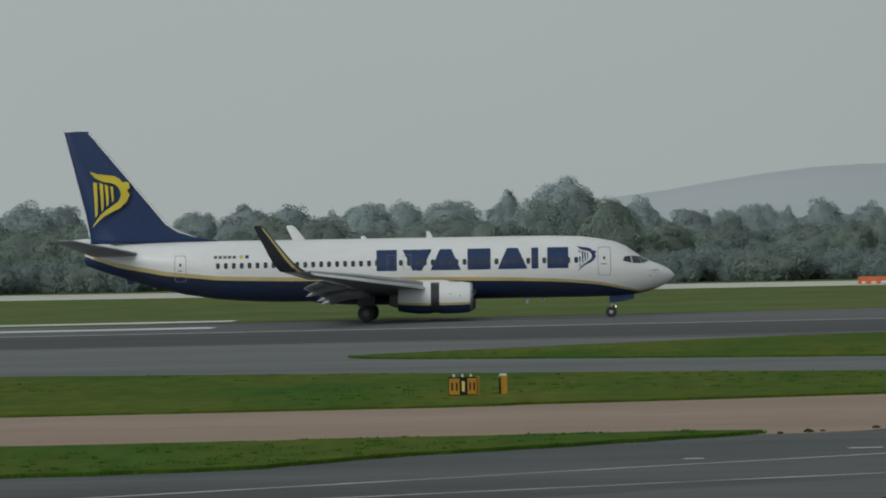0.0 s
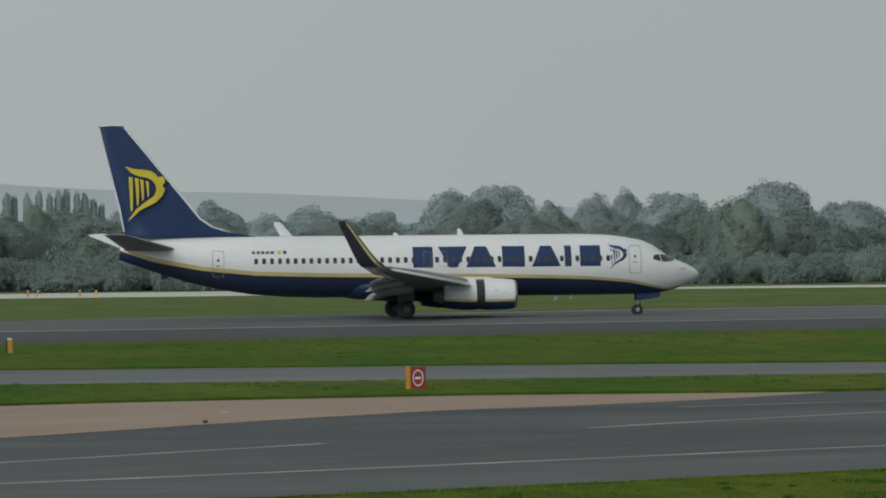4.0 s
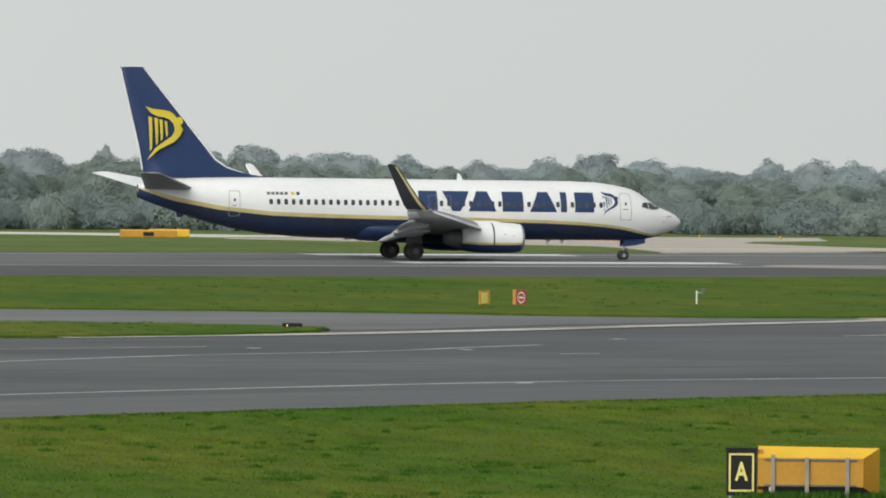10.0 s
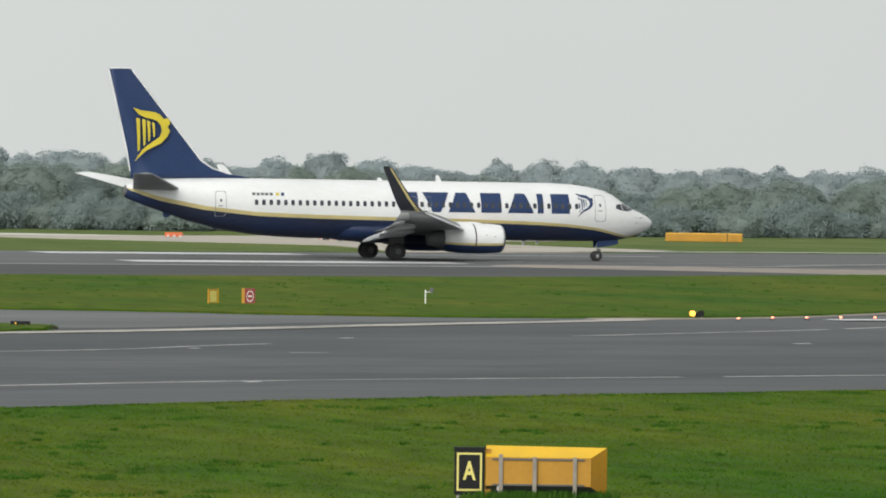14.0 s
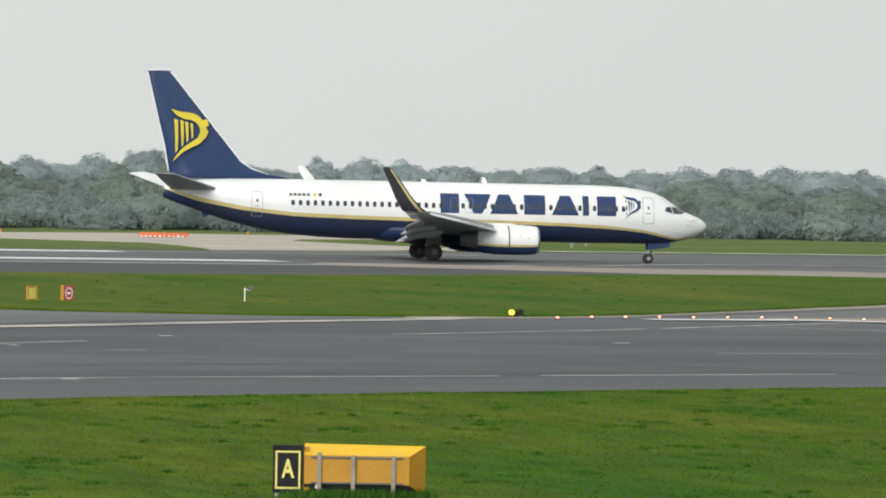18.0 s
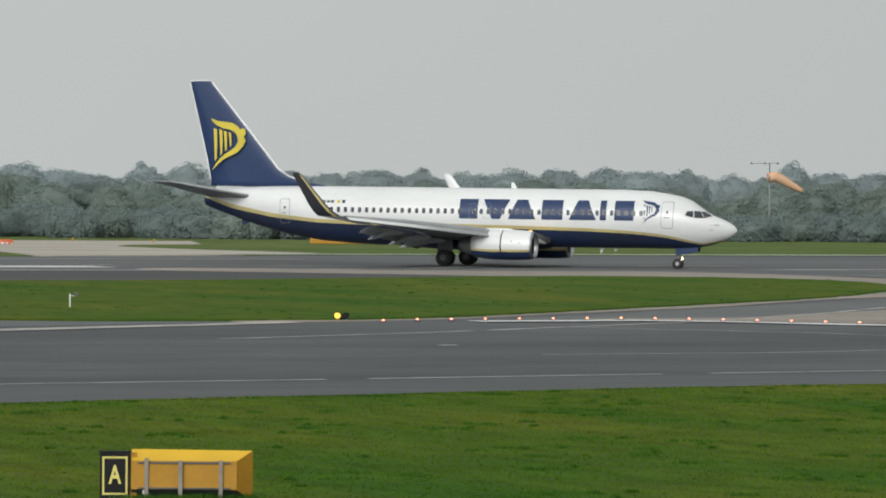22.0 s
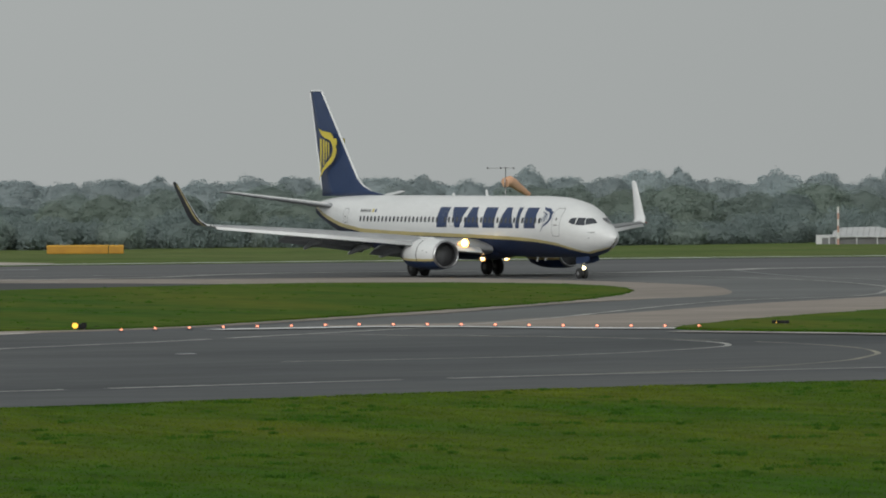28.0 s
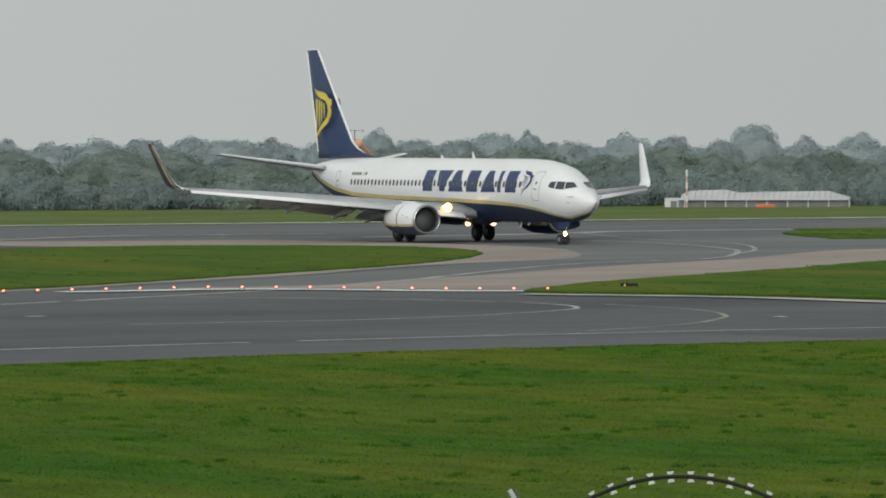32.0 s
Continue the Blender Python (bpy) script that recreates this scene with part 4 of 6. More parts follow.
    part("fin_tip", tube([(NOSE - 37.40, 0, 12.50), (NOSE - 38.2, 0, 12.52), (NOSE - 38.95, 0, 12.48)], 0.05, 6), M_WHITE, fin, "white edge of the fin tip")
    for side in (-1, 1):
        emblem(lambda u, v: Vector((NOSE - 37.3 + u, side * (0.40 - 0.022 * (v + 1.0)), 6.55 + v)) + Vector((-0.03, 0, 0)), 2.55, 3.35, M_GOLD, fin, "yellow")
        # stabiliser
        part("stabiliser", aero([((NOSE - 34.0, side * 0.55, 4.48), 3.4, 0.75, (0, 0, 1)), ((NOSE - 34.4, side * 1.1, 4.58), 3.10, 0.8, (0, 0, 1)), ((NOSE - 37.9, side * 7.0, 5.48), 1.35, 0.75, (0, 0, 1)), ((NOSE - 38.3, side * 7.18, 5.51), 0.9, 0.4, (0, 0, 1))]),
             M_STAB, plane, "horizontal stabiliser, lit white above and shaded grey below", True)
        # white skin over the grey: the lit top is put into the colour
        bm = bmesh.new()
        rows = [[bm.verts.new(Vector((NOSE - d - a * c, side * yy, z + b * c * t + 0.012))) for a, b in AIRFOIL[1:8]] for d, yy, z, c, t in ((34.4, 1.1, 4.58, 3.10, 0.8), (37.9, 7.0, 5.48, 1.35, 0.75))]
        for i in range(6):
            bm.faces.new((rows[0][i], rows[0][i + 1], rows[1][i + 1], rows[1][i]))
        part("stabiliser_top", bm, M_WHITE, plane, "upper skin of the stabiliser, white as lit from above", True)

        # wing: main panel, flaps, aileron, winglet, fairings
        y = side
        wing = part("wing", aero([((NOSE - 12.6, y * 1.4, 1.78), 8.2, 0.9, (0, 0, 1)), ((NOSE - 14.9, y * 3.7, 2.02), 6.0, 0.95, (0, 0, 1)), ((NOSE - 16.15, y * 5.8, 2.33), 4.75, 0.95, (0, 0, 1)),
                                  ((NOSE - 19.4, y * 11.4, 2.92), 3.05, 0.9, (0, 0, 1)), ((NOSE - 22.45, y * 16.75, 3.34), 1.62, 0.8, (0, 0, 1))]), M_WING, plane, "light grey wing", True)
        # drooped slats: slim plates whose upper faces slope forward
        for inner, outer in (((15.72, 5.6, 2.30, 1.05), (22.20, 16.65, 3.28, 0.58)), ((12.75, 2.1, 1.76, 0.75), (14.55, 4.1, 1.96, 0.72))):
            rings = []
            for dd, yy, zz, cc in (inner, outer):
                rings.append([Vector((NOSE - dd - p * cc, y * yy, zz + q * cc)) for p, q in ((-0.02, -0.24), (0.04, -0.16), (0.22, 0.0), (0.6, 0.20), (1.1, 0.30), (1.1, 0.22), (0.6, 0.08), (0.25, -0.14), (0.06, -0.25))])
            part("slat", loft(rings), M_WHITE, wing, "drooped pale leading-edge slat", True)
        for y0, z0, d0, c0, y1, z1, d1, c1 in ((2.0, 1.78, 19.9, 1.5, 5.3, 2.02, 20.2, 1.35), (5.9, 2.10, 20.3, 1.25, 11.6, 2.68, 22.0, 0.9)):
            a = math.radians(13)
            rings = []
            for yy, zz, dd, cc in ((y0, z0, d0, c0), (y1, z1, d1, c1)):
                rings.append([Vector((NOSE - dd, y * yy, zz)) + Vector((-(p * cc) * math.cos(a) + q * cc * math.sin(a), 0, -(p * cc) * math.sin(a) + q * cc * math.cos(a))) for p, q in AIRFOIL])
            part("flap", loft(rings), M_WING, wing, "lowered trailing-edge flap", True)
            rings = []
            for yy, zz, dd, cc in ((y0, z0, d0, c0), (y1, z1, d1, c1)):
                a2 = math.radians(26)
                rings.append([Vector((NOSE - dd - cc * 0.86, y * yy, zz - cc * 0.23)) + Vector((-(p * cc * 0.5) * math.cos(a2) + q * cc * 0.5 * math.sin(a2), 0, -(p * cc * 0.5) * math.sin(a2) + q * cc * 0.5 * math.cos(a2))) for p, q in AIRFOIL])
            part("aft_flap", loft(rings), M_WING, wing, "", True)
        part("aileron", aero([((NOSE - 21.9, y * 12.2, 2.83), 0.85, 0.5, (0, 0, 1)), ((NOSE - 23.35, y * 16.2, 3.28), 0.6, 0.5, (0, 0, 1))]), M_WHITE, wing, "", True)
        for yy, zz, dd, ll in ((4.25, 1.78, 19.3, 3.2), (6.6, 2.0, 19.6, 3.0), (9.7, 2.36, 20.6, 2.5)):
            rings = []
            for k in range(9):
                s = k / 8
                r = 0.24 * math.sin(math.pi * min(1, 0.06 + s * 0.94)) ** 0.6 + 0.01
                rings.append([Vector((NOSE - dd - ll * s, y * yy + r * 0.55 * math.cos(a), zz - 0.05 - 0.95 * max(0, s - 0.45) + r * math.sin(a))) for a in [2 * math.pi * q / 10 for q in range(10)]])
            part("flap_track_fairing", loft(rings), M_WING, wing, "grey canoe-shaped fairing", True)
        wl = [((NOSE - 22.45, y * 16.75, 3.34), 1.62, 0.8, (0, 0, 1)), ((NOSE - 22.75, y * 17.12, 3.42), 1.52, 0.7, (0, -y * 0.45, 1)), ((NOSE - 23.15, y * 17.38, 3.70), 1.38, 0.6, (0, -y, 0.8)),
              ((NOSE - 23.6, y * 17.52, 4.15), 1.2, 0.55, (0, -y, 0.25)), ((NOSE - 25.15, y * 17.98, 6.1), 0.62, 0.5, (0, -y, 0.2)), ((NOSE - 25.4, y * 18.0, 6.25), 0.35, 0.4, (0, -y, 0.2))]
        winglet = part("winglet", aero(wl), M_WHITE, wing, "upswept winglet, navy outside and white inside", True)
        wo = wl[1:]
        bm = bmesh.new()
        rows = []
        for x, c, t, u in wo:
            u = Vector(u).normalized()
            rows.append([bm.verts.new(Vector(x) + Vector((-a * c, 0, 0)) + u * (b * c * t - 0.012)) for a, b in AIRFOIL[8:] + AIRFOIL[:1]])
        for p, q in zip(rows, rows[1:]):
            for i in range(len(p) - 1):
                bm.faces.new((p[i], p[i + 1], q[i + 1], q[i]))
        part("winglet_face", bm, M_DKNAVY, winglet, "dark navy outer face", True)
        bm = bmesh.new()
        rows = []
        for x, c, t, u in wo[:-1]:
            u = Vector(u).normalized()
            rows.append([bm.verts.new(Vector(x) + Vector((-a * c, 0, 0)) + u * (-0.045 * c * t - 0.03)) for a in (0.10, 0.27)])
        for p, q in zip(rows, rows[1:]):
            bm.faces.new((p[0], p[1], q[1], q[0]))
        part("winglet_stripe", bm, M_YELLOW, winglet, "yellow stripe")
        lamp = part("landing_light", lathe([(NOSE - 13.77, 0.21), (NOSE - 13.65, 0.19), (NOSE - 13.57, 0.09), (NOSE - 13.55, 0.02)], "X", 16, (0, y * 2.95, 2.22)), M_LAMP, wing, "lit warm white landing light")
        # glowing bowl added to give the lamp its halo
        part("lamp_can", tube([(NOSE - 14.3, y * 2.95, 2.18), (NOSE - 13.83, y * 2.95, 2.22), (NOSE - 13.575, y * 2.95, 2.22)], [0.14, 0.23, 0.29], 16, caps=False), M_HALO, lamp, "bowl glowing as the lamp's halo")
        part("position_light", lathe([(0.0, 0.05), (0.1, 0.03)], "X", 8, (NOSE - 22.5, y * 17.0, 3.37)), M_RED if y > 0 else M_GLASS, wing)

        # engine
        ey, ez = y * 4.83, 1.47
        def nac(prof, name, mat, parent, label="", a0=0.0, a1=2 * math.pi, n=32):
            rings = []
            for d, r in prof:
                ring = []
                for k in range(n + (0 if a1 - a0 > 6.2 else 1)):
                    a = a0 + (a1 - a0) * k / n
                    flat = 0.93 if math.sin(a) < -0.5 else 1.0
                    ring.append(Vector((NOSE - d, ey + r * math.cos(a) * 1.02, ez + r * math.sin(a) * flat)))
                rings.append(ring)
            return part(name, loft(rings, a1 - a0 > 6.2, False), mat, parent, label, True)
        engine = part("engine", lathe([(NOSE - 13.4, 0.78), (NOSE - 17.2, 0.62), (NOSE - 17.8, 0.46), (NOSE - 18.1, 0.36)], "X", 24, (0, ey, ez - 0.05)), M_DKGREY, plane, "turbofan engine under the wing", True)
        a_s, a_n = radians(-15), radians(-24)
        full = 2 * math.pi
        for nm, prof in (("fan_cowl", [(12.85, 0.80), (12.80, 0.88), (12.95, 0.965), (13.4, 1.02), (14.2, 1.05), (14.90, 1.05)]),):
            cowl = nac(prof[2:], nm, M_WHITE, engine, "white fan cowl with navy underside", a_s, math.pi - a_s)
            nac(prof[2:], "cowl_stripe", M_YELLOW, cowl, "", a_n, a_s, 4)
            nac(prof[2:], "cowl_stripe", M_YELLOW, cowl, "", math.pi - a_s, math.pi - a_n, 4)
            nac(prof[2:], "cowl_underside", M_NAVY, cowl, "", math.pi - a_n, full + a_n, 16)
        # small boxes added in place of the marks on the cowl
        for dd, aa in ((13.6, 8), (14.2, 14), (14.45, -4)):
            part("cowl_latch", box(0.10, 0.03, 0.06, (NOSE - dd, ey + y * 1.055 * math.cos(radians(aa)), ez + 1.04 * math.sin(radians(aa))), 0.01), M_STAB, cowl)
        nac([(13.0, 0.975), (12.88, 0.94), (12.80, 0.885), (12.84, 0.83), (13.1, 0.80)], "intake_lip", M_METAL, engine, "polished metal intake lip")
        nac([(13.1, 0.80), (13.7, 0.79), (14.2, 0.78)], "intake_duct", M_INTAKE, engine, "dark intake duct")
        fan = part("fan", lathe([(NOSE - 13.35, 0.03), (NOSE - 13.5, 0.1), (NOSE - 13.75, 0.2), (NOSE - 13.85, 0.22)], "X", 20, (0, ey, ez)), M_DKGREY, engine, "engine fan with spinner", True)
        for k in range(24):
            bm = bmesh.new()
            a = 2 * math.pi * k / 24
            p = [(0.2, -0.05, 0.03), (0.78, -0.09, 0.06), (0.78, 0.07, -0.05), (0.2, 0.05, -0.03)]
            bm.faces.new([bm.verts.new((NOSE - 13.9 + dx, ey + r * math.cos(a + t / r), ez + r * math.sin(a + t / r))) for r, t, dx in p])
            part("fan_blade", bm, M_DKGREY, fan)
        sleeve = nac([(14.92, 1.05), (15.8, 1.03), (16.5, 0.94), (17.0, 0.84), (16.98, 0.80)], "reverser_sleeve", M_WHITE, engine, "white sliding reverser sleeve", a_s, math.pi - a_s)
        nac([(14.92, 1.05), (15.8, 1.03), (16.5, 0.94), (17.0, 0.84)], "sleeve_stripe", M_YELLOW, sleeve, "", a_n, a_s, 4)
        nac([(14.92, 1.05), (15.8, 1.03), (16.5, 0.94), (17.0, 0.84)], "sleeve_stripe", M_YELLOW, sleeve, "", math.pi - a_s, math.pi - a_n, 4)
        nac([(14.92, 1.05), (15.8, 1.03), (16.5, 0.94), (17.0, 0.84)], "sleeve_underside", M_NAVY, sleeve, "", math.pi - a_n, full + a_n, 16)
        SLEEVES.append(sleeve)
        nac([(14.6, 0.98), (15.9, 0.97)], "cascade", M_INTAKE, engine, "dark vaned ring behind the sleeve")
        part("pylon", aero([((NOSE - 13.6, ey, 2.38), 4.6, 0.3, (0, 1, 0)), ((NOSE - 14.6, ey, 2.62), 3.2, 0.3, (0, 1, 0))]), M_WHITE, engine, "", True)

        # main gear
        gear = part("main_gear", tube([(0, y * 2.6, 2.0), (0.0, y * 2.86, 0.56)], [0.13, 0.09], 12), M_STEEL, plane, "main landing gear leg")
        part("axle", tube([(0, y * 2.38, 0.56), (0, y * 3.34, 0.56)], 0.06, 10), M_STEEL, gear)
        part("side_stay", tube([(0, y * 2.75, 1.3), (0.1, y * 1.5, 1.7)], 0.05, 8), M_STEEL, gear)
        part("torque_link", tube([(-0.12, y * 2.8, 1.1), (-0.34, y * 2.82, 0.85), (-0.1, y * 2.86, 0.6)], 0.04, 6), M_STEEL, gear)
        # door coloured dark to carry the shade under the wing
        part("gear_door", box(1.1, 0.05, 1.0, (0, y * 3.05, 1.0), 0.02), M_DKGREY, gear, "landing gear door, dark grey for the wing's shade")
        for yy in (2.86 - 0.43, 2.86 + 0.43):
            WHEELS.append((wheel_part("wheel", gear, 0.56, 0.38), Vector((0, y * yy, 0.56)), 0.56))

    # nose gear
    nose = part("nose_gear", tube([(15.7, 0, 1.7), (15.56, 0, 0.35)], [0.09, 0.06], 12), M_STEEL, plane, "nose landing gear leg")
    part("axle", tube([(15.55, -0.32, 0.345), (15.55, 0.32, 0.345)], 0.04, 10), M_STEEL, nose)
    part("drag_stay", tube([(15.6, 0, 0.9), (16.4, 0, 1.6)], 0.05, 8), M_STEEL, nose)
    for y in (-1, 1):
        part("gear_door", loft([[Vector((px, y * (0.36 + w), pz)) for px, pz in ((15.45, 1.46), (17.0, 1.46), (17.0, 1.18), (16.3, 1.02), (15.45, 0.94))] for w in (-0.02, 0.02)]), M_NAVY, nose, "navy nose gear door")
        WHEELS.append((wheel_part("wheel", nose, 0.345, 0.2), Vector((15.55, y * 0.2, 0.345)), 0.345))
    lamp = part("taxi_light", lathe([(15.66, 0.11), (15.80, 0.14), (15.85, 0.10), (15.87, 0.01)], "X", 14, (0, 0, 0.70)), M_LAMP, nose, "lit warm taxi light on the nose leg")
    part("lamp_can", tube([(15.60, 0, 0.70), (15.66, 0, 0.70), (15.835, 0, 0.70)], [0.06, 0.13, 0.155], 14, caps=False), M_DKGREY, lamp, "dark lamp housing")
    for y in (-1, 1):
        lamp = part("belly_light", lathe([(4.80, 0.13), (4.92, 0.12), (4.97, 0.07), (4.99, 0.01)], "X", 14, (0, y * 0.92, 1.20)), M_LAMP, plane, "lit amber landing light under the belly")
        # bowl glows only to draw the halo round the belly lamp
        part("lamp_can", tube([(4.68, y * 0.92, 1.24), (4.76, y * 0.92, 1.20), (4.97, y * 0.92, 1.20)], [0.06, 0.15, 0.18], 14, caps=False), M_HALO, lamp, "bowl glowing as the lamp's halo")
    return plane


def wheel_part(name, parent, r, w):
    tyre = part(name, lathe([(-w * 0.5, r * 0.55), (-w * 0.48, r * 0.86), (-w * 0.34, r * 0.98), (0, r), (w * 0.34, r * 0.98), (w * 0.48, r * 0.86), (w * 0.5, r * 0.55)], "Y", 28), M_TYRE, parent, "black tyre on a pale hub", True)
    hub = part("hub", lathe([(-w * 0.52, r * 0.18), (-w * 0.51, r * 0.34), (-w * 0.46, r * 0.56), (w * 0.46, r * 0.56), (w * 0.51, r * 0.34), (w * 0.52, r * 0.18)], "Y", 20), M_STEEL if r < 0.5 else M_DKGREY, tyre, "metal hub", True)
    for k in range(6):
        a = 2 * math.pi * k / 6
        for s in (-1, 1):
            part("hub_hole", lathe([(s * w * 0.50, 0.10 * r), (s * w * 0.515, 0.09 * r)], "Y", 6, (r * 0.42 * math.cos(a), 0, r * 0.42 * math.sin(a))), M_INTAKE, hub)
    return tyre


SLEEVES, WHEELS = [], []
AIRLINER = build_airliner()


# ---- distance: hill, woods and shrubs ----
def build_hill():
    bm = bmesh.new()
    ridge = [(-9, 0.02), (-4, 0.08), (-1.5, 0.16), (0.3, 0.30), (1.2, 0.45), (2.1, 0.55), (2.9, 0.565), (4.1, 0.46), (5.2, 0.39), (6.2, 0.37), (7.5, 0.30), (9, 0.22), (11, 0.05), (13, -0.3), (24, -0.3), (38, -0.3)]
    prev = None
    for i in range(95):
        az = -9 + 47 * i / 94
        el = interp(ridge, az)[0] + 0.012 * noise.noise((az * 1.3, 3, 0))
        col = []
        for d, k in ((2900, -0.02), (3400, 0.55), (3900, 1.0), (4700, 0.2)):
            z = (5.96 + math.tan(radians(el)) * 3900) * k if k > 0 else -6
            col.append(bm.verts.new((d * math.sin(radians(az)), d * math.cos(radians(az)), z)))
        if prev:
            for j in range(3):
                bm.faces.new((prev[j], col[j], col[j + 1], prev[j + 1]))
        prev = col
    tagged(mesh_ob("backdrop", bm, M_HILL, smooth=True), "hill on the horizon, haze put into its pale grey", "hill", kind="structure")


def crown_mesh(seed, leaves, size, spread, base, tall, lobes=90, ragged=1.0, blunt=2.0):
    """A crown: an uneven leafy heart with many small rounded clumps about it, all under a deep coat of small leaves."""
    rs = np.random.RandomState(seed)
    shift = Vector((seed * 3.7, seed * 1.3, seed * 2.1))
    mid, half = (base + tall) / 2, (tall - base) / 2
    size3 = np.array([spread, spread, half])

    def swell(q):
        return (1 + ragged * (0.26 * noise.noise(Vector(q) * 1.5 + shift) + 0.14 * noise.noise(Vector(q) * 3.1 + shift))) * (math.hypot(q[0], q[1]) ** blunt + abs(q[2]) ** blunt) ** (-1 / blunt)
    # clump centres: a jittered spiral over the envelope
    k = np.arange(lobes)
    z = np.clip(1 - 1.8 * (k + 0.5) / lobes + rs.normal(0, 0.05, lobes), -0.92, 0.99)
    turn = k * 2.39996 + rs.normal(0, 0.3, lobes)
    d = np.stack([np.sqrt(1 - z * z) * np.cos(turn), np.sqrt(1 - z * z) * np.sin(turn), z], 1)
    radius = spread * rs.uniform(0.13, 0.25, lobes)
    centre = d * size3 * 0.84 * (np.array([swell(q) for q in d]) * rs.uniform(0.93, 1.03, lobes))[:, None]
    # leaves on the clumps and on the heart between them
    n, m = leaves, int(leaves * 0.35)
    own = rs.choice(lobes, n, p=radius ** 2 / np.sum(radius ** 2))
    way = rs.normal(0, 1, (n, 3)) + d[own] * 0.5
    way /= np.linalg.norm(way, axis=1)[:, None]
    spray = np.where(rs.random_sample(n) < 0.10, np.abs(rs.normal(0, 0.18, n)), 0.0)
    at = centre[own] + way * (radius[own] * (rs.uniform(0.84, 1.04, n) + spray))[:, None]
    inner = rs.normal(0, 1, (m, 3))
    inner /= np.linalg.norm(inner, axis=1)[:, None]
    at = np.concatenate([at, inner * size3 * (np.array([swell(q) for q in inner]) * rs.uniform(0.87, 0.93, m))[:, None]])
    way = np.concatenate([way, inner])
    n += m
    face = way * 0.75 + np.array([0, 0, 0.3]) + 0.33 * rs.normal(0, 1, (n, 3))
    face /= np.linalg.norm(face, axis=1)[:, None]
    u = np.cross(face, rs.normal(0, 1, (n, 3)))
    u /= np.linalg.norm(u, axis=1)[:, None]
    v = np.cross(face, u)
    s = (size * rs.uniform(0.55, 1.4, n))[:, None]
    quads = np.stack([at + u * s, at + v * s * 0.8, at - u * s * 0.9, at - v * s], 1).reshape(-1, 3)
    ball = bmesh.new()
    bmesh.ops.create_icosphere(ball, subdivisions=3, radius=1.0)
    heart = np.array([q.co for q in ball.verts]) * np.array([swell(q.co) for q in ball.verts])[:, None] * size3 * 0.86
    faces = [[q.index for q in f.verts] for f in ball.faces]
    ball.free()
    soft, m = len(faces), len(heart)
    faces += (m + np.arange(n * 4).reshape(-1, 4)).tolist()
    verts = np.concatenate([heart, quads]) + np.array([0, 0, mid])
    high = np.sort(verts[:, 2])[-len(verts) // 300]
    verts[:, 2] = np.maximum(0.05, base + (verts[:, 2] - base) * (tall - base) / (high - base))
    me = bpy.data.meshes.new("crown")
    me.from_pydata(verts.tolist(), [], faces)
    me.polygons.foreach_set("use_smooth", [i < soft for i in range(len(faces))])
    return me, [Vector(c) * 0.85 + Vector((0, 0, mid)) for c in centre[rs.choice(lobes, 7, replace=False)]]


def make_tree(seed, leaf, label, leaves=6500, size=0.08, spread=4.2, base=2.2, tall=10.0, category="tree", lobes=90, ragged=1.0, blunt=2.0):
    rnd = random.Random(seed)
    fork = max(base, 1.2)
    tree = empty("tree", pose(0, -400, 0), label, category, "woods behind the runway")
    me, ends = crown_mesh(seed, leaves, size, spread, base, tall, lobes, ragged, blunt)
    me.materials.append(leaf)
    bm = tube([(0, 0, -0.3), (0.05, 0, fork), (0, 0.1, tall * 0.62)], [0.28, 0.2, 0.08], 8)
    for e in ends:
        tube([(0.03, 0, fork * rnd.uniform(0.8, 1.3)), (e.x * 0.5, e.y * 0.5, (fork + max(e.z, 1.5)) / 2), (e.x, e.y, max(e.z, 1.5))], [0.12, 0.08, 0.04], 5, bm)
    part("trunk", bm, M_BARK, tree, "", True)
    crown = new("crown", me)
    crown.parent = tree
    return tree


def make_shrub(seed, leaf):
    shrub = empty("shrub", pose(0, -420, 0), "dense low shrub at the edge of the far grass", "shrub", "shrubs before the woods")
    me, ends = crown_mesh(seed, 6000, 0.10, 3.6, -0.6, 3.0, 60, 1.2)
    me.materials.append(leaf)
    crown = new("crown", me)
    crown.parent = shrub
    bm = bmesh.new()
    for e in ends:
        tube([(e.x * 0.1, e.y * 0.1, -0.1), e], [0.06, 0.02], 5, bm)
    part("stems", bm, M_BARK, shrub)
    return shrub


build_hill()
# haze sits in the leaf colours, strongest in the back trees and poplars
GREEN, PALE = "broadleaf tree at the far wood's edge, green paled by haze", "tree standing back in the wood, coloured pale by haze"
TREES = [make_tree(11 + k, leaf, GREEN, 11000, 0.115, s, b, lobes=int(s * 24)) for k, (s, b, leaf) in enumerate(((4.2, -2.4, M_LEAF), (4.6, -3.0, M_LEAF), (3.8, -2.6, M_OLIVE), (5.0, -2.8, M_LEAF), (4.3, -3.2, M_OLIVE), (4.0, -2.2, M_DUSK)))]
BACKS = [make_tree(21 + k, M_LEAF_HAZED, PALE, 11000, 0.115, s, b, lobes=int(s * 24)) for k, (s, b) in enumerate(((4.2, -1.2), (4.6, -2.0), (3.8, -1.6), (5.0, -2.4), (4.3, -1.5), (4.1, -1.0)))]
POPLARS = [make_tree(31 + k, M_LEAF_HAZED, "tall narrow poplar in a row", 4000, 0.09, s, 0.3, 10.0, "poplar", 70, 0.7, 9.0) for k, s in enumerate((1.5, 1.7, 1.3))]
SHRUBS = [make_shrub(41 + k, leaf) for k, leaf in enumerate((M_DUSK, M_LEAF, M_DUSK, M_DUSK))]


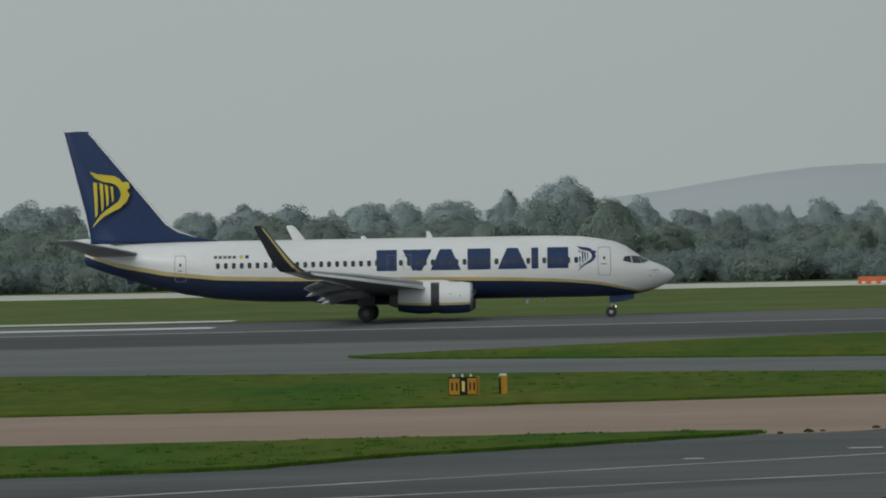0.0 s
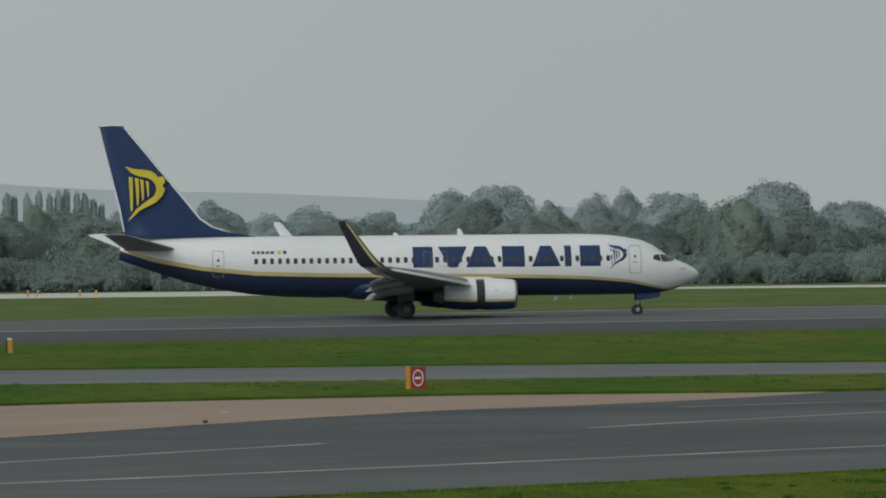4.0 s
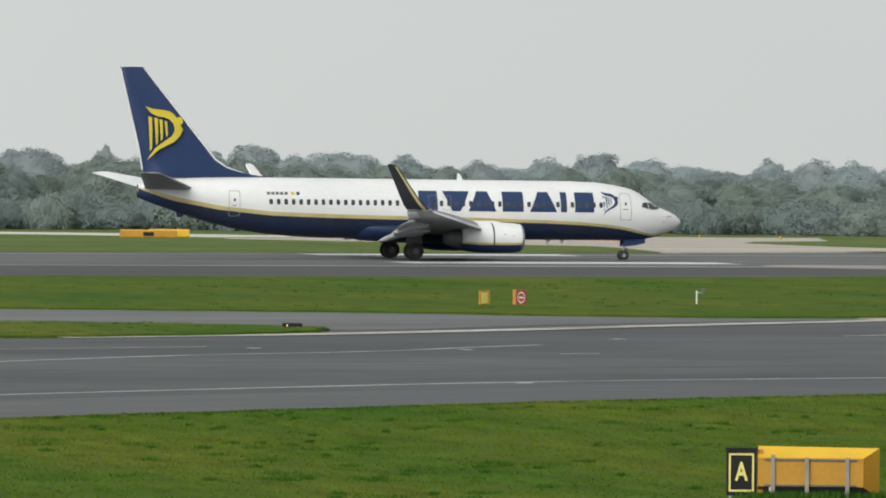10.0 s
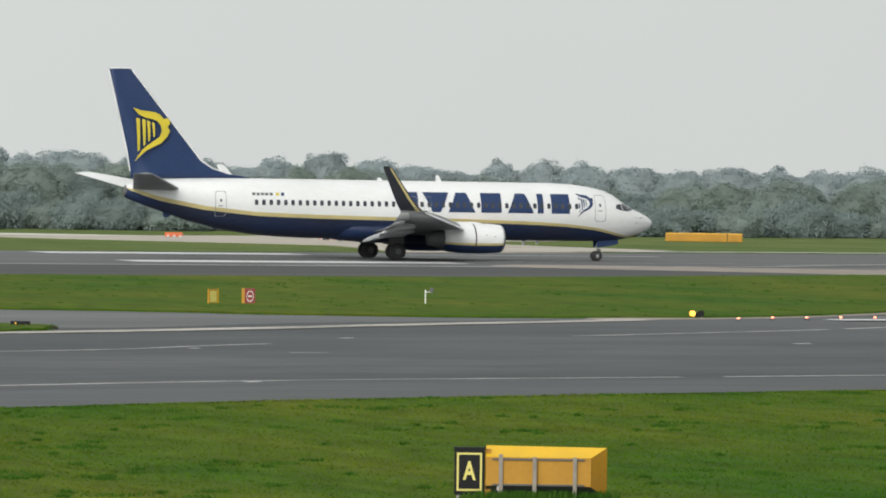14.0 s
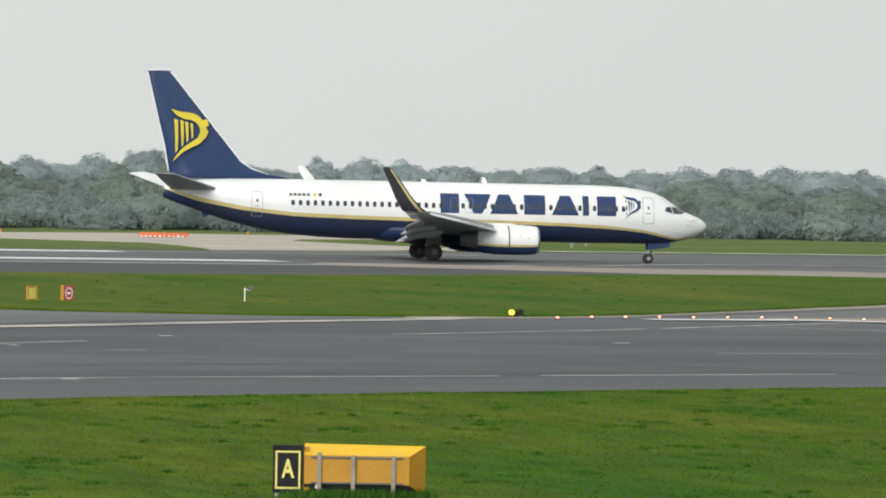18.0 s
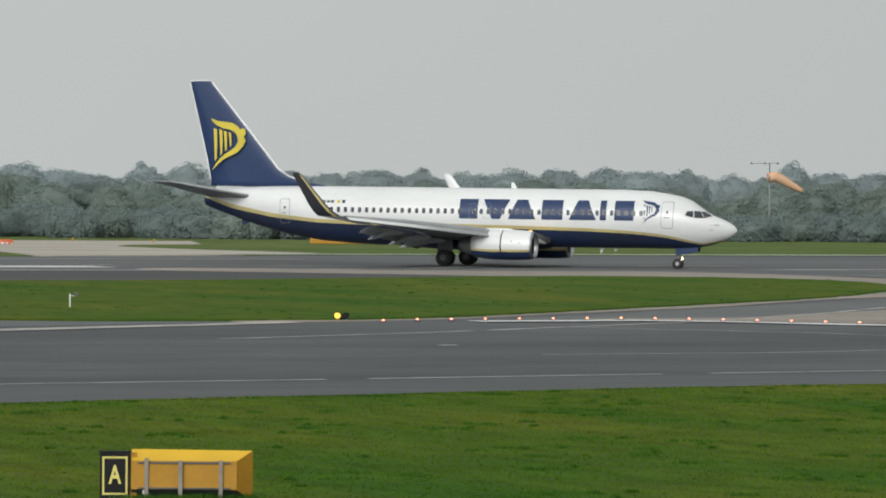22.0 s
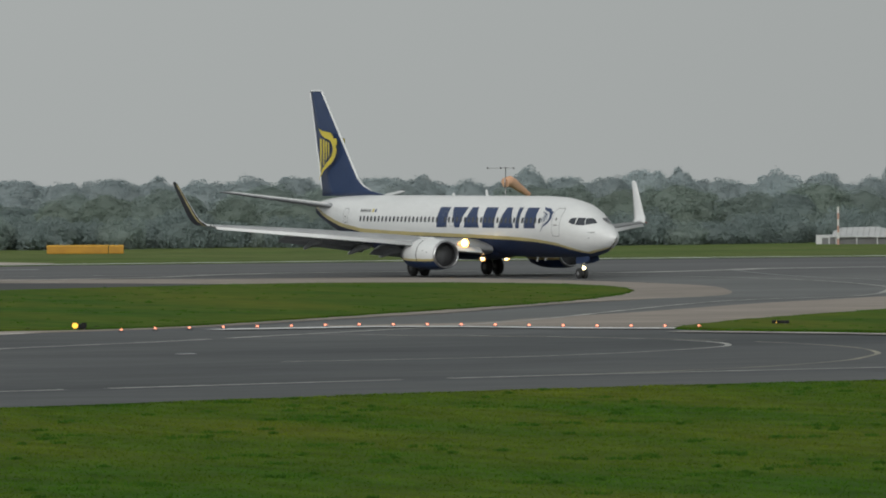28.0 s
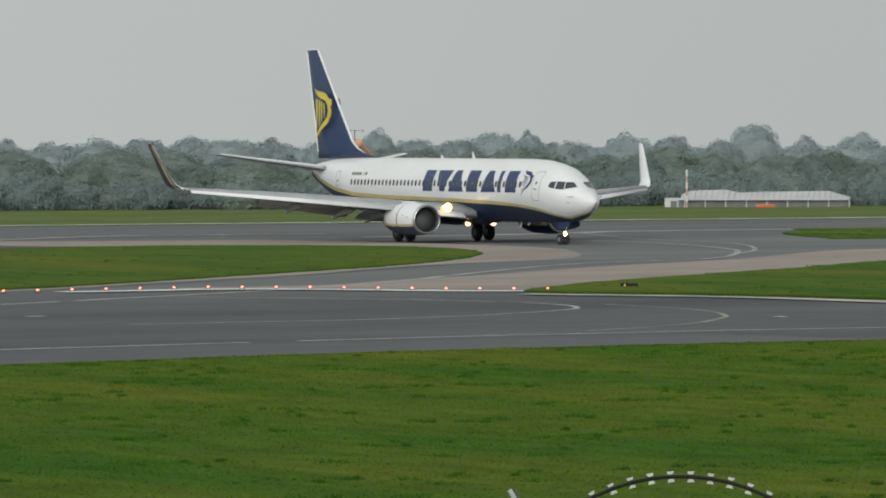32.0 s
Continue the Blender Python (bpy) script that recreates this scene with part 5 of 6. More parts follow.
def plant(src, az, dist, top, width, spread, seed):
    """A copy of a tree that stands at a bearing and distance, with its top at a height and a crown of a width."""
    a = radians(az)
    m = Matrix.Translation((dist * math.sin(a), dist * math.cos(a), 0.0)) @ Matrix.Rotation(seed * 2.399, 4, "Z") @ Matrix.Diagonal((width / (2 * spread), width / (2 * spread), top / 10.0, 1))
    return copy_thing(src, m)


# bearing and top (degrees) and width (degrees) of the trees that make the skyline
SKYLINE_A = [(-6.08, 0.33, 0.76), (-5.7, 0.28, 0.52), (-5.2, 0.22, 0.6), (-4.34, 0.19, 0.47), (-3.79, 0.25, 0.8), (-3.38, 0.24, 0.58), (-2.92, 0.17, 0.35), (-2.57, 0.24, 0.6), (-2.19, 0.25, 0.58), (-1.69, 0.25, 0.58), (-1.14, 0.34, 0.47),
             (-0.55, 0.46, 0.9), (0.24, 0.25, 0.52), (0.74, 0.11, 0.52), (1.1, 0.10, 0.4), (1.46, 0.15, 0.47), (1.75, 0.12, 0.29), (2.12, 0.2, 0.41), (2.59, 0.15, 0.47), (3.08, 0.25, 0.29), (3.3, 0.42, 0.32)]
SKYLINE_B = [(5.18, 0.23, 0.64), (5.96, 0.26, 0.87), (6.5, 0.12, 0.6), (6.95, 0.19, 0.76), (7.66, 0.13, 0.52), (8.4, 0.33, 0.7), (8.86, 0.38, 0.7), (9.39, 0.21, 0.52), (9.86, 0.28, 0.47), (10.2, 0.33, 0.41), (10.68, 0.28, 0.76),
             (11.7, 0.38, 0.85), (12.51, 0.17, 0.7), (13.26, 0.2, 0.41), (13.7, 0.1, 0.5), (14.22, 0.21, 0.76), (14.8, 0.22, 0.64), (15.21, 0.12, 0.47), (15.67, 0.15, 0.87), (16.4, 0.13, 0.76), (17.13, 0.08, 0.64), (17.8, 0.11, 0.7)]
SKYLINE_C = [(18.34, 0.16, 0.58), (18.87, 0.1, 0.7), (19.46, 0.0, 0.64), (20.1, 0.12, 0.52), (20.55, 0.12, 0.47), (20.99, 0.1, 0.64), (21.5, 0.05, 0.76), (22.0, 0.02, 0.58), (22.5, 0.06, 0.64), (22.93, 0.08, 0.7), (23.4, 0.05, 0.52), (23.9, 0.08, 0.8),
             (24.4, 0.08, 0.58), (24.86, 0.1, 0.64), (25.3, 0.07, 0.7), (25.7, 0.09, 0.58), (26.2, 0.05, 0.47), (26.77, 0.18, 0.47), (27.16, 0.07, 0.52), (27.63, 0.07, 0.58), (27.96, 0.14, 0.52), (28.35, 0.16, 0.47)]
SKYLINE_D = [(28.74, 0.05, 0.47), (29.35, 0.13, 0.64), (29.81, 0.1, 0.47), (30.32, 0.06, 0.52), (30.66, 0.22, 0.47), (31.15, 0.1, 0.58), (31.73, 0.13, 0.64), (32.3, 0.08, 0.6), (32.9, 0.1, 0.6)]


EDGE = [(-8, 580), (-2, 556), (1.5, 544), (6, 531), (12, 526), (23, 532), (27, 547), (28.5, 558), (35, 562)]   # bearing and distance of the wood's edge


def build_woods():
    rnd = random.Random(5)
    sky = SKYLINE_A + SKYLINE_B + SKYLINE_C + SKYLINE_D
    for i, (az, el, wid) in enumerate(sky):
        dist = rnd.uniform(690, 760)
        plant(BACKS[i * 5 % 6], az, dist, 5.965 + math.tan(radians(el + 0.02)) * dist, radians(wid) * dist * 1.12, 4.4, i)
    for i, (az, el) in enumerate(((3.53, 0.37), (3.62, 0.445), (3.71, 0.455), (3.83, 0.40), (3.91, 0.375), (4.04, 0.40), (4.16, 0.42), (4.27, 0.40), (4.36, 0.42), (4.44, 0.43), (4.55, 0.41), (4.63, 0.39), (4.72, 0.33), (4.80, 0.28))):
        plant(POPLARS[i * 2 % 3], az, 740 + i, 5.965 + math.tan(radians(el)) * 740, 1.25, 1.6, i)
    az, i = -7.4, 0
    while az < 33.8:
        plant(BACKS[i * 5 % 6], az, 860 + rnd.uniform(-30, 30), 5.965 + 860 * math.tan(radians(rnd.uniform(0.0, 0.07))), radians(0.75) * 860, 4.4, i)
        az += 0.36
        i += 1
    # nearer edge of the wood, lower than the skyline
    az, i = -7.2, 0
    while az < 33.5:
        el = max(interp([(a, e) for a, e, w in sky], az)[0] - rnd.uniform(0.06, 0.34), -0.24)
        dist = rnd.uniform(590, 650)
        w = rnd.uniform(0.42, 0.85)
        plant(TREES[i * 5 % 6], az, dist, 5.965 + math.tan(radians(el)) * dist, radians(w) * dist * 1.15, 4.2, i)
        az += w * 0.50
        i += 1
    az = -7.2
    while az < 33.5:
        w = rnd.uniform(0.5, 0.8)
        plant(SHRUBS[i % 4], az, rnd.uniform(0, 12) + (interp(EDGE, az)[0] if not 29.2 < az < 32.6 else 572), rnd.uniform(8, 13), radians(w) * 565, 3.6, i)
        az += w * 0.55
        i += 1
    for src in TREES + BACKS + SHRUBS + POPLARS:
        for o in (*src.children_recursive, src):
            bpy.data.objects.remove(o)


build_woods()


# ---- airfield signs, lights and barriers ----
def letter_mesh(text, size, depth=0.004, bold=0.0):
    cu = bpy.data.curves.new("lettering", "FONT")
    cu.body, cu.size, cu.extrude, cu.align_x, cu.align_y = text, size, depth, "CENTER", "CENTER"
    cu.offset = bold
    ob = new("lettering", cu)
    me = bpy.data.meshes.new_from_object(ob.evaluated_get(bpy.context.evaluated_depsgraph_get()))
    bpy.data.objects.remove(ob)
    bm = bmesh.new()
    bm.from_mesh(me)
    return bm


def facing(x, y, turn=0.0):
    """Pose on the ground, with -y towards the viewing mound, turned by some degrees."""
    return pose(x, y, 0, 0, 0, -math.degrees(math.atan2(x, y)) + turn)


def build_location_sign():
    """The black and yellow sign with the long yellow housing behind it."""
    s = empty("location_sign", facing(34.59, 95.85) @ Matrix.Scale(0.982, 4), "black location sign with a yellow letter in a yellow border", "sign")
    part("case", box(0.56, 0.16, 0.86, (0, 0, 0.07), 0.012), M_BLACK, s)
    for sx, sz, x, z in ((0.468, 0.036, 0, 0.145), (0.468, 0.036, 0, 0.822), (0.036, 0.641, -0.216, 0.181), (0.036, 0.641, 0.216, 0.181)):
        part("border", box(sx, 0.012, sz, (x, -0.083, z)), M_SIGNTXT, s, "yellow border strip")
    bm = letter_mesh("A", 0.48, bold=0.012)
    bmesh.ops.transform(bm, matrix=pose(0.0, -0.088, 0.505, 90, 0, 0) @ Matrix.Diagonal((0.68, 1, 1, 1)), verts=bm.verts)
    part("lettering", bm, M_SIGNTXT, s, "yellow letter A")
    part("cap", box(0.60, 0.22, 0.03, (0, 0.02, 0.93), 0.008), M_BLACK, s)
    part("side_panel", box(0.12, 0.12, 0.86, (0.345, 0.06, 0.07), 0.01), M_SIGNY, s, "yellow end panel")
    for x in (-0.2, 0.2):
        part("foot", box(0.06, 0.06, 0.12, (x, 0, 0.0)), M_STEEL, s)
    h = empty("sign_housing", facing(35.91, 95.35) @ Matrix.Scale(0.982, 4), "long yellow sheet-metal sign housing with grey posts", "housing")
    w = 1.13
    part("face", box(2 * w - 0.30, 0.04, 0.53, (-0.15, -0.10, 0.25), 0.006), M_SIGNY, h, "yellow panel, duller than the lit top")
    # flared top, end and lower edge, set back behind the face
    def tray(pts, name, mat):
        bm = bmesh.new()
        a = [bm.verts.new(p) for p in pts]
        b = [bm.verts.new(Vector(p) + Vector((0, 0.02, -0.015))) for p in pts]
        bm.faces.new(a)
        bm.faces.new(b[::-1])
        for i in range(4):
            j = (i + 1) % 4
            bm.faces.new((a[i], b[i], b[j], a[j]))
        part(name, bm, mat, h)
    # top takes the lighter yellow: light from the sky is in the colour
    tray([(-w, -0.10, 0.785), (w - 0.30, -0.10, 0.785), (w, 0.28, 0.965), (-w, 0.28, 0.985)], "top_panel", M_SIGNLIT)
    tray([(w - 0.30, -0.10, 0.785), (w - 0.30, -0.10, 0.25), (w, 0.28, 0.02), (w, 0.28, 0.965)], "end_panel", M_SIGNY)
    # dark grey here paints the shade on the housing's underside
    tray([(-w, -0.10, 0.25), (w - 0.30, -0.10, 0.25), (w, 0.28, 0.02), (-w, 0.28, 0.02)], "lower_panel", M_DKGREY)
    for x, z, y in ((-0.85, 0.84, -0.15), (-0.22, 0.80, -0.19), (0.53, 0.80, -0.15)):
        part("post", box(0.075, 0.06, z, (x, y, 0.0), 0.006), M_TIMBER, h, "grey upright post")
    part("stay", tube([(-1.0, -0.02, 0.62), (-0.74, -0.05, 0.06)], 0.012, 6), M_DKGREY, h)
    part("rail", box(1.72, 0.03, 0.03, (-0.15, -0.135, 0.735)), M_DKGREY, h)
    part("rail", box(1.72, 0.03, 0.03, (-0.15, -0.135, 0.26)), M_DKGREY, h)
    part("junction_box", box(0.09, 0.06, 0.12, (-0.88, -0.06, 0.16), 0.008), M_WPAINT, h, "small white junction box")


def build_no_entry(x, y, turn, label, size=1.0):
    s = empty("no_entry_sign", facing(x, y, turn) @ Matrix.Scale(size, 4), label, "sign", "red runway signs")
    part("panel", box(0.62, 0.10, 0.92, (0.03, 0, 0.12), 0.01), M_RED, s, "dark red sign face")
    ring = bmesh.new()
    n = 28
    vs = []
    for k in range(n):
        a = 2 * math.pi * k / n
        vs.append([ring.verts.new((0.03 + r * math.cos(a) * 0.72, -0.056, 0.58 + r * math.sin(a) * 1.12)) for r in (0.25, 0.30)])
    for k in range(n):
        p, q = vs[k], vs[(k + 1) % n]
        ring.faces.new((p[0], p[1], q[1], q[0]))
    part("ring", ring, M_WPAINT, s, "white ring")
    part("bar", box(0.24, 0.012, 0.09, (0.03, -0.056, 0.535)), M_WPAINT, s, "white bar")
    part("side_panel", box(0.20, 0.30, 0.92, (-0.37, 0.12, 0.12), 0.012), M_SIGNY, s, "yellow side of the case")
    for fx in (-0.2, 0.3):
        part("foot", box(0.08, 0.08, 0.14, (fx, 0, 0)), M_STEEL, s)
    return s


def build_direction_sign():
    s = empty("direction_sign", facing(-5.5, 193.6, 8), "yellow and black direction sign on the grass strip", "sign")
    part("case", box(0.98, 0.14, 0.66, (0, 0, 0.1), 0.012), M_BLACK, s)
    for x, w in ((-0.30, 0.36), (0.32, 0.32)):
        part("panel", box(w, 0.02, 0.56, (x, -0.075, 0.15)), M_SIGNY, s, "yellow sign panel")
        for k in range(2):
            part("bar", box(w * 0.16, 0.012, 0.28, (x + (k - 0.5) * w * 0.45, -0.088, 0.29)), M_BLACK, s)
    part("panel", box(0.24, 0.02, 0.56, (0.015, -0.075, 0.15)), M_BLACK, s)
    part("bar", box(0.10, 0.012, 0.36, (0.01, -0.088, 0.25)), M_SIGNTXT, s)
    part("side_panel", box(0.1, 0.3, 0.66, (0.54, 0.14, 0.1), 0.01), M_SIGNY, s)
    for x in (-0.3, 0, 0.3):
        part("lamp_cap", box(0.07, 0.07, 0.09, (x, 0.02, 0.76), 0.01), M_WPAINT, s)
    for x in (-0.4, 0.4):
        part("foot", box(0.06, 0.06, 0.12, (x, 0, 0)), M_STEEL, s)
    for px, py, turn in ((-4.1, 194.3, 10), (18.0, 268.0, 0)):
        build_yellow_post(px, py, turn)


def build_yellow_post(x, y, turn):
    m = empty("marker_post", facing(x, y, turn), "short yellow marker post with a white top", "marker")
    part("post", box(0.26, 0.18, 0.70, (0, 0, 0.05), 0.02), M_SIGNY, m)
    part("cap", box(0.22, 0.2, 0.08, (0, 0, 0.75), 0.02), M_WPAINT, m, "white cap")
    part("side", box(0.06, 0.02, 0.6, (-0.14, -0.1, 0.1)), M_BLACK, m)
    part("foot", box(0.1, 0.1, 0.06, (0, 0, 0)), M_STEEL, m)


def build_marker(x, y, h, label):
    m = empty("marker_post", facing(x, y), label, "marker")
    part("post", box(0.065, 0.06, h, (0, 0, 0.0), 0.015), M_WPAINT, m)
    part("arm", box(0.26, 0.06, 0.05, (0.16, 0.02, h - 0.12), 0.01), M_STEEL, m)
    part("lamp", box(0.16, 0.14, 0.2, (0.28, 0.02, h - 0.1), 0.03), M_DKGREY, m, "small dark lamp head")


def build_yellow_sign():
    s = empty("small_sign", facing(71.9, 232.6, 52) @ Matrix.Scale(0.82, 4), "small faded yellow sign seen aslant", "sign")
    part("panel", box(0.7, 0.12, 0.75, (0, 0, 0.14), 0.012), M_SIGNY, s)
    part("face", box(0.56, 0.02, 0.6, (0, -0.065, 0.2)), M_SIGNTXT, s, "pale yellow face")
    part("side_panel", box(0.14, 0.3, 0.75, (0.42, 0.1, 0.14), 0.01), M_SIGNLIT, s)
    for x in (-0.25, 0.25):
        part("foot", box(0.07, 0.07, 0.16, (x, 0, 0)), M_STEEL, s)


def build_guard_light(x, y, lit, z=0.0):
    g = empty("guard_light", facing(x, y) @ Matrix.Translation((0, 0, z)), "black runway guard light with a glowing amber lamp" if lit else "low black runway guard light with a faint amber spot", "light")
    wide, r = (0.52, 0.125) if lit else (0.74, 0.024)
    part("housing", box(wide, 0.16, 0.20 if lit else 0.13, (0, 0, 0.10 if lit else 0.05), 0.03), M_BLACK, g)
    for k, xx in enumerate((-0.18, 0.18)):
        lens = lathe([(-0.12, r * 0.8), (-0.09, r), (-0.06, r)], "Y", 18, (xx, 0, 0.24 if lit else 0.10))
        part("lens", lens, M_LAMPY if k == 0 else M_BLACK, g, "glowing amber lens" if k == 0 else "dark lens")
        if lit:
            part("visor", tube([(xx - 0.13, -0.02, 0.26), (xx - 0.09, -0.16, 0.35), (xx + 0.09, -0.16, 0.35), (xx + 0.13, -0.02, 0.26)], 0.012, 6), M_BLACK, g)
    for xx in (-0.2, 0.2):
        part("leg", tube([(xx, 0, 0), (xx, 0, 0.14)], 0.025, 8), M_STEEL, g)


def build_stop_bar():
    """Eighteen low lights at even bearings along the holding line."""
    line = [(math.degrees(math.atan2(x, y)), math.hypot(x, y)) for x, y in ((84.0, 211.6), (90.0, 212.6), (96.3, 213.4), (99.8, 214.0), (103.4, 211.6), (107.0, 206.6), (111.0, 203.8))]
    first = None
    for k in range(18):
        a = 22.590 + 0.3495 * k
        d = interp(line, a)[0]
        x, y = d * math.sin(radians(a)), d * math.cos(radians(a))
        if first is None:
            first = empty("stop_bar_light", facing(x, y), "low stop bar light glowing orange red at the taxiway edge", "light", "row of stop bar lights")
            part("base", lathe([(0.0, 0.13), (0.05, 0.13), (0.08, 0.09)], "Z", 14), M_DKGREY, first)
            part("lens", lathe([(0.08, 0.06), (0.13, 0.055), (0.15, 0.03)], "Z", 14), M_LAMPR, first, "glowing orange lens")
        else:
            copy_thing(first, facing(x, y) @ Matrix.Translation((0, 0, 0.03)))


SOCK = []


def build_windsock():
    w = empty("windsock", facing(250.4, 501.2) @ Matrix.Scale(1.08, 4), "drooping faded orange windsock on a pale mast", "windsock")
    part("mast", tube([(0, 0, 1.9), (0, 0, 5.6)], [0.062, 0.055], 10), M_STEEL, w, "slim pale mast")
    part("mast_foot", tube([(0, 0, 0), (0, 0, 1.9)], [0.075, 0.07], 10), M_DKGREY, w, "dark lower mast")
    part("mast_top", tube([(0, 0, 5.6), (0, 0, 7.3)], [0.05, 0.04], 10), M_DKGREY, w)
    part("crossbar", tube([(-1.7, 0, 7.2), (0, 0, 7.25), (0.75, 0, 7.25)], 0.032, 8), M_STEEL, w)
    for x in (-1.7, -0.45, 0.75):
        part("lamp", lathe([(0, 0.07), (0.09, 0.08), (0.18, 0.04)], "Z", 10, (x, 0, 7.14)), M_DKGREY, w)
    path = [(-0.1, 5.85, 0.46), (0.5, 6.0, 0.50), (1.2, 5.75, 0.44), (1.95, 5.32, 0.36), (2.7, 4.95, 0.28), (3.15, 4.72, 0.22)]
    SOCK.append(part("sock", tube([(x, 0, z) for x, z, r in path], [r for x, z, r in path], 16), M_SOCK, w, "faded orange cloth tube"))
    part("hoop", lathe([(0.0, 0.46), (0.05, 0.48), (0.10, 0.46)], "X", 18, (-0.12, 0, 5.85)), M_STEEL, w)
    part("base", box(0.4, 0.4, 0.10, (0, 0, 0), 0.02), M_DKGREY, w)


def build_barrier(name, x, y, length, h, mat, label, z=0.09, turn=0.0, bar=False, marks=0):
    b = empty(name, facing(x, y, turn) @ Matrix.Translation((0, 0, z)), label, "barrier" if not bar else "sign", "low barriers beyond the runway")
    n = max(1, round(length / 2.2))
    cuts = [0.0, 0.80, 1.0] if length > 6.5 else [k / n for k in range(n + 1)]
    for p, q in zip(cuts, cuts[1:]):
        part("block", box((q - p) * length - 0.05, 0.5, h, ((p + q - 1) / 2 * length, 0, 0), 0.08), mat, b)
    # on yellow barriers the rail's lighter yellow paints the highlight along the top
    part("top_rail", box(length - 0.1, 0.3, 0.06, (0, 0, h)), M_SIGNLIT if mat == M_SIGNY else mat, b)
    if bar:
        part("bar", box(0.9, 0.02, h * 0.55, (0, -0.262, h * 0.22)), M_BLACK, b)
    # worn white marks along the lower half
    rnd = random.Random(marks)
    for k in range(marks):
        x = -length / 2 + length * (k + 0.6) / marks
        part("white_mark", box(length / marks * rnd.uniform(0.3, 0.7), 0.02, h * rnd.uniform(0.3, 0.5), (x, -0.262, h * 0.08), 0, None), M_WPAINT, b)
    return b


def build_shed():
    k = 0.915
    s = empty("shed", facing(312 * k, 525.3 * k) @ Matrix.Scale(k, 4), "long low shed with a pale sheet roof beyond the grass", "shed")
    part("wall", box(18.6, 6, 0.85, (0.4, 3, 0.0)), M_WALL, s, "shaded grey wall")
    ridge = [(-8.5, 1.50), (-7.6, 1.86), (-3.7, 1.96), (-2.2, 1.62), (0.2, 1.72), (7.6, 1.80), (10.0, 1.12)]
    bm = bmesh.new()
    rows = []
    for x, z in ridge:
        rows.append([bm.verts.new((x + dx, y, zz)) for dx, y, zz in ((-0.2, -0.4, 0.92), (0, 3, z), (-0.2, 6.4, 0.92), (-0.2, 6.4, 0.82), (0, 3, z - 0.1), (-0.2, -0.4, 0.82))])
    for p, q in zip(rows, rows[1:]):
        for i in range(6):
            j = (i + 1) % 6
            bm.faces.new((p[i], q[i], q[j], p[j]))
    bm.faces.new(rows[0])
    bm.faces.new(rows[-1][::-1])
    part("roof", bm, M_ROOF, s, "pale grey sheet roof with a stepped ridge")
    for i in range(30):
        x = -8.2 + 0.62 * i
        z = interp(ridge, x)[0]
        part("roof_rib", tube([(x - 0.2, -0.4, 0.95), (x, 3, z + 0.03)], 0.03, 4), M_STEEL, s)
    part("annexe", box(2.2, 5, 1.05, (-9.3, 2.6, 0.0), 0.03), M_ROOF, s, "pale flat-roofed annexe")
    part("annexe_door", box(0.7, 0.06, 0.75, (-9.4, 0.08, 0.0)), M_WALL, s)
    for i in range(9):
        part("column", box(0.12, 0.12, 0.85, (-8.2 + 2.25 * i, -0.25, 0)), M_ROOF, s)
    p = empty("lattice_mast", facing(303.2 * k, 526.0 * k), "thin red and white banded mast by the shed", "mast")
    for i in range(6):
        part("band", tube([(0, 0, 0.64 * i), (0, 0, 0.64 * i + 0.64)], 0.11, 8), M_WPAINT if i % 2 else M_FADED, p)
    v = empty("orange_barrier", facing(310.5 * k, 521.5 * k), "orange barrier lying in front of the shed", "barrier")
    part("block", box(1.9, 0.5, 0.30, (0, 0, 0.06), 0.05), M_ORANGE, v)


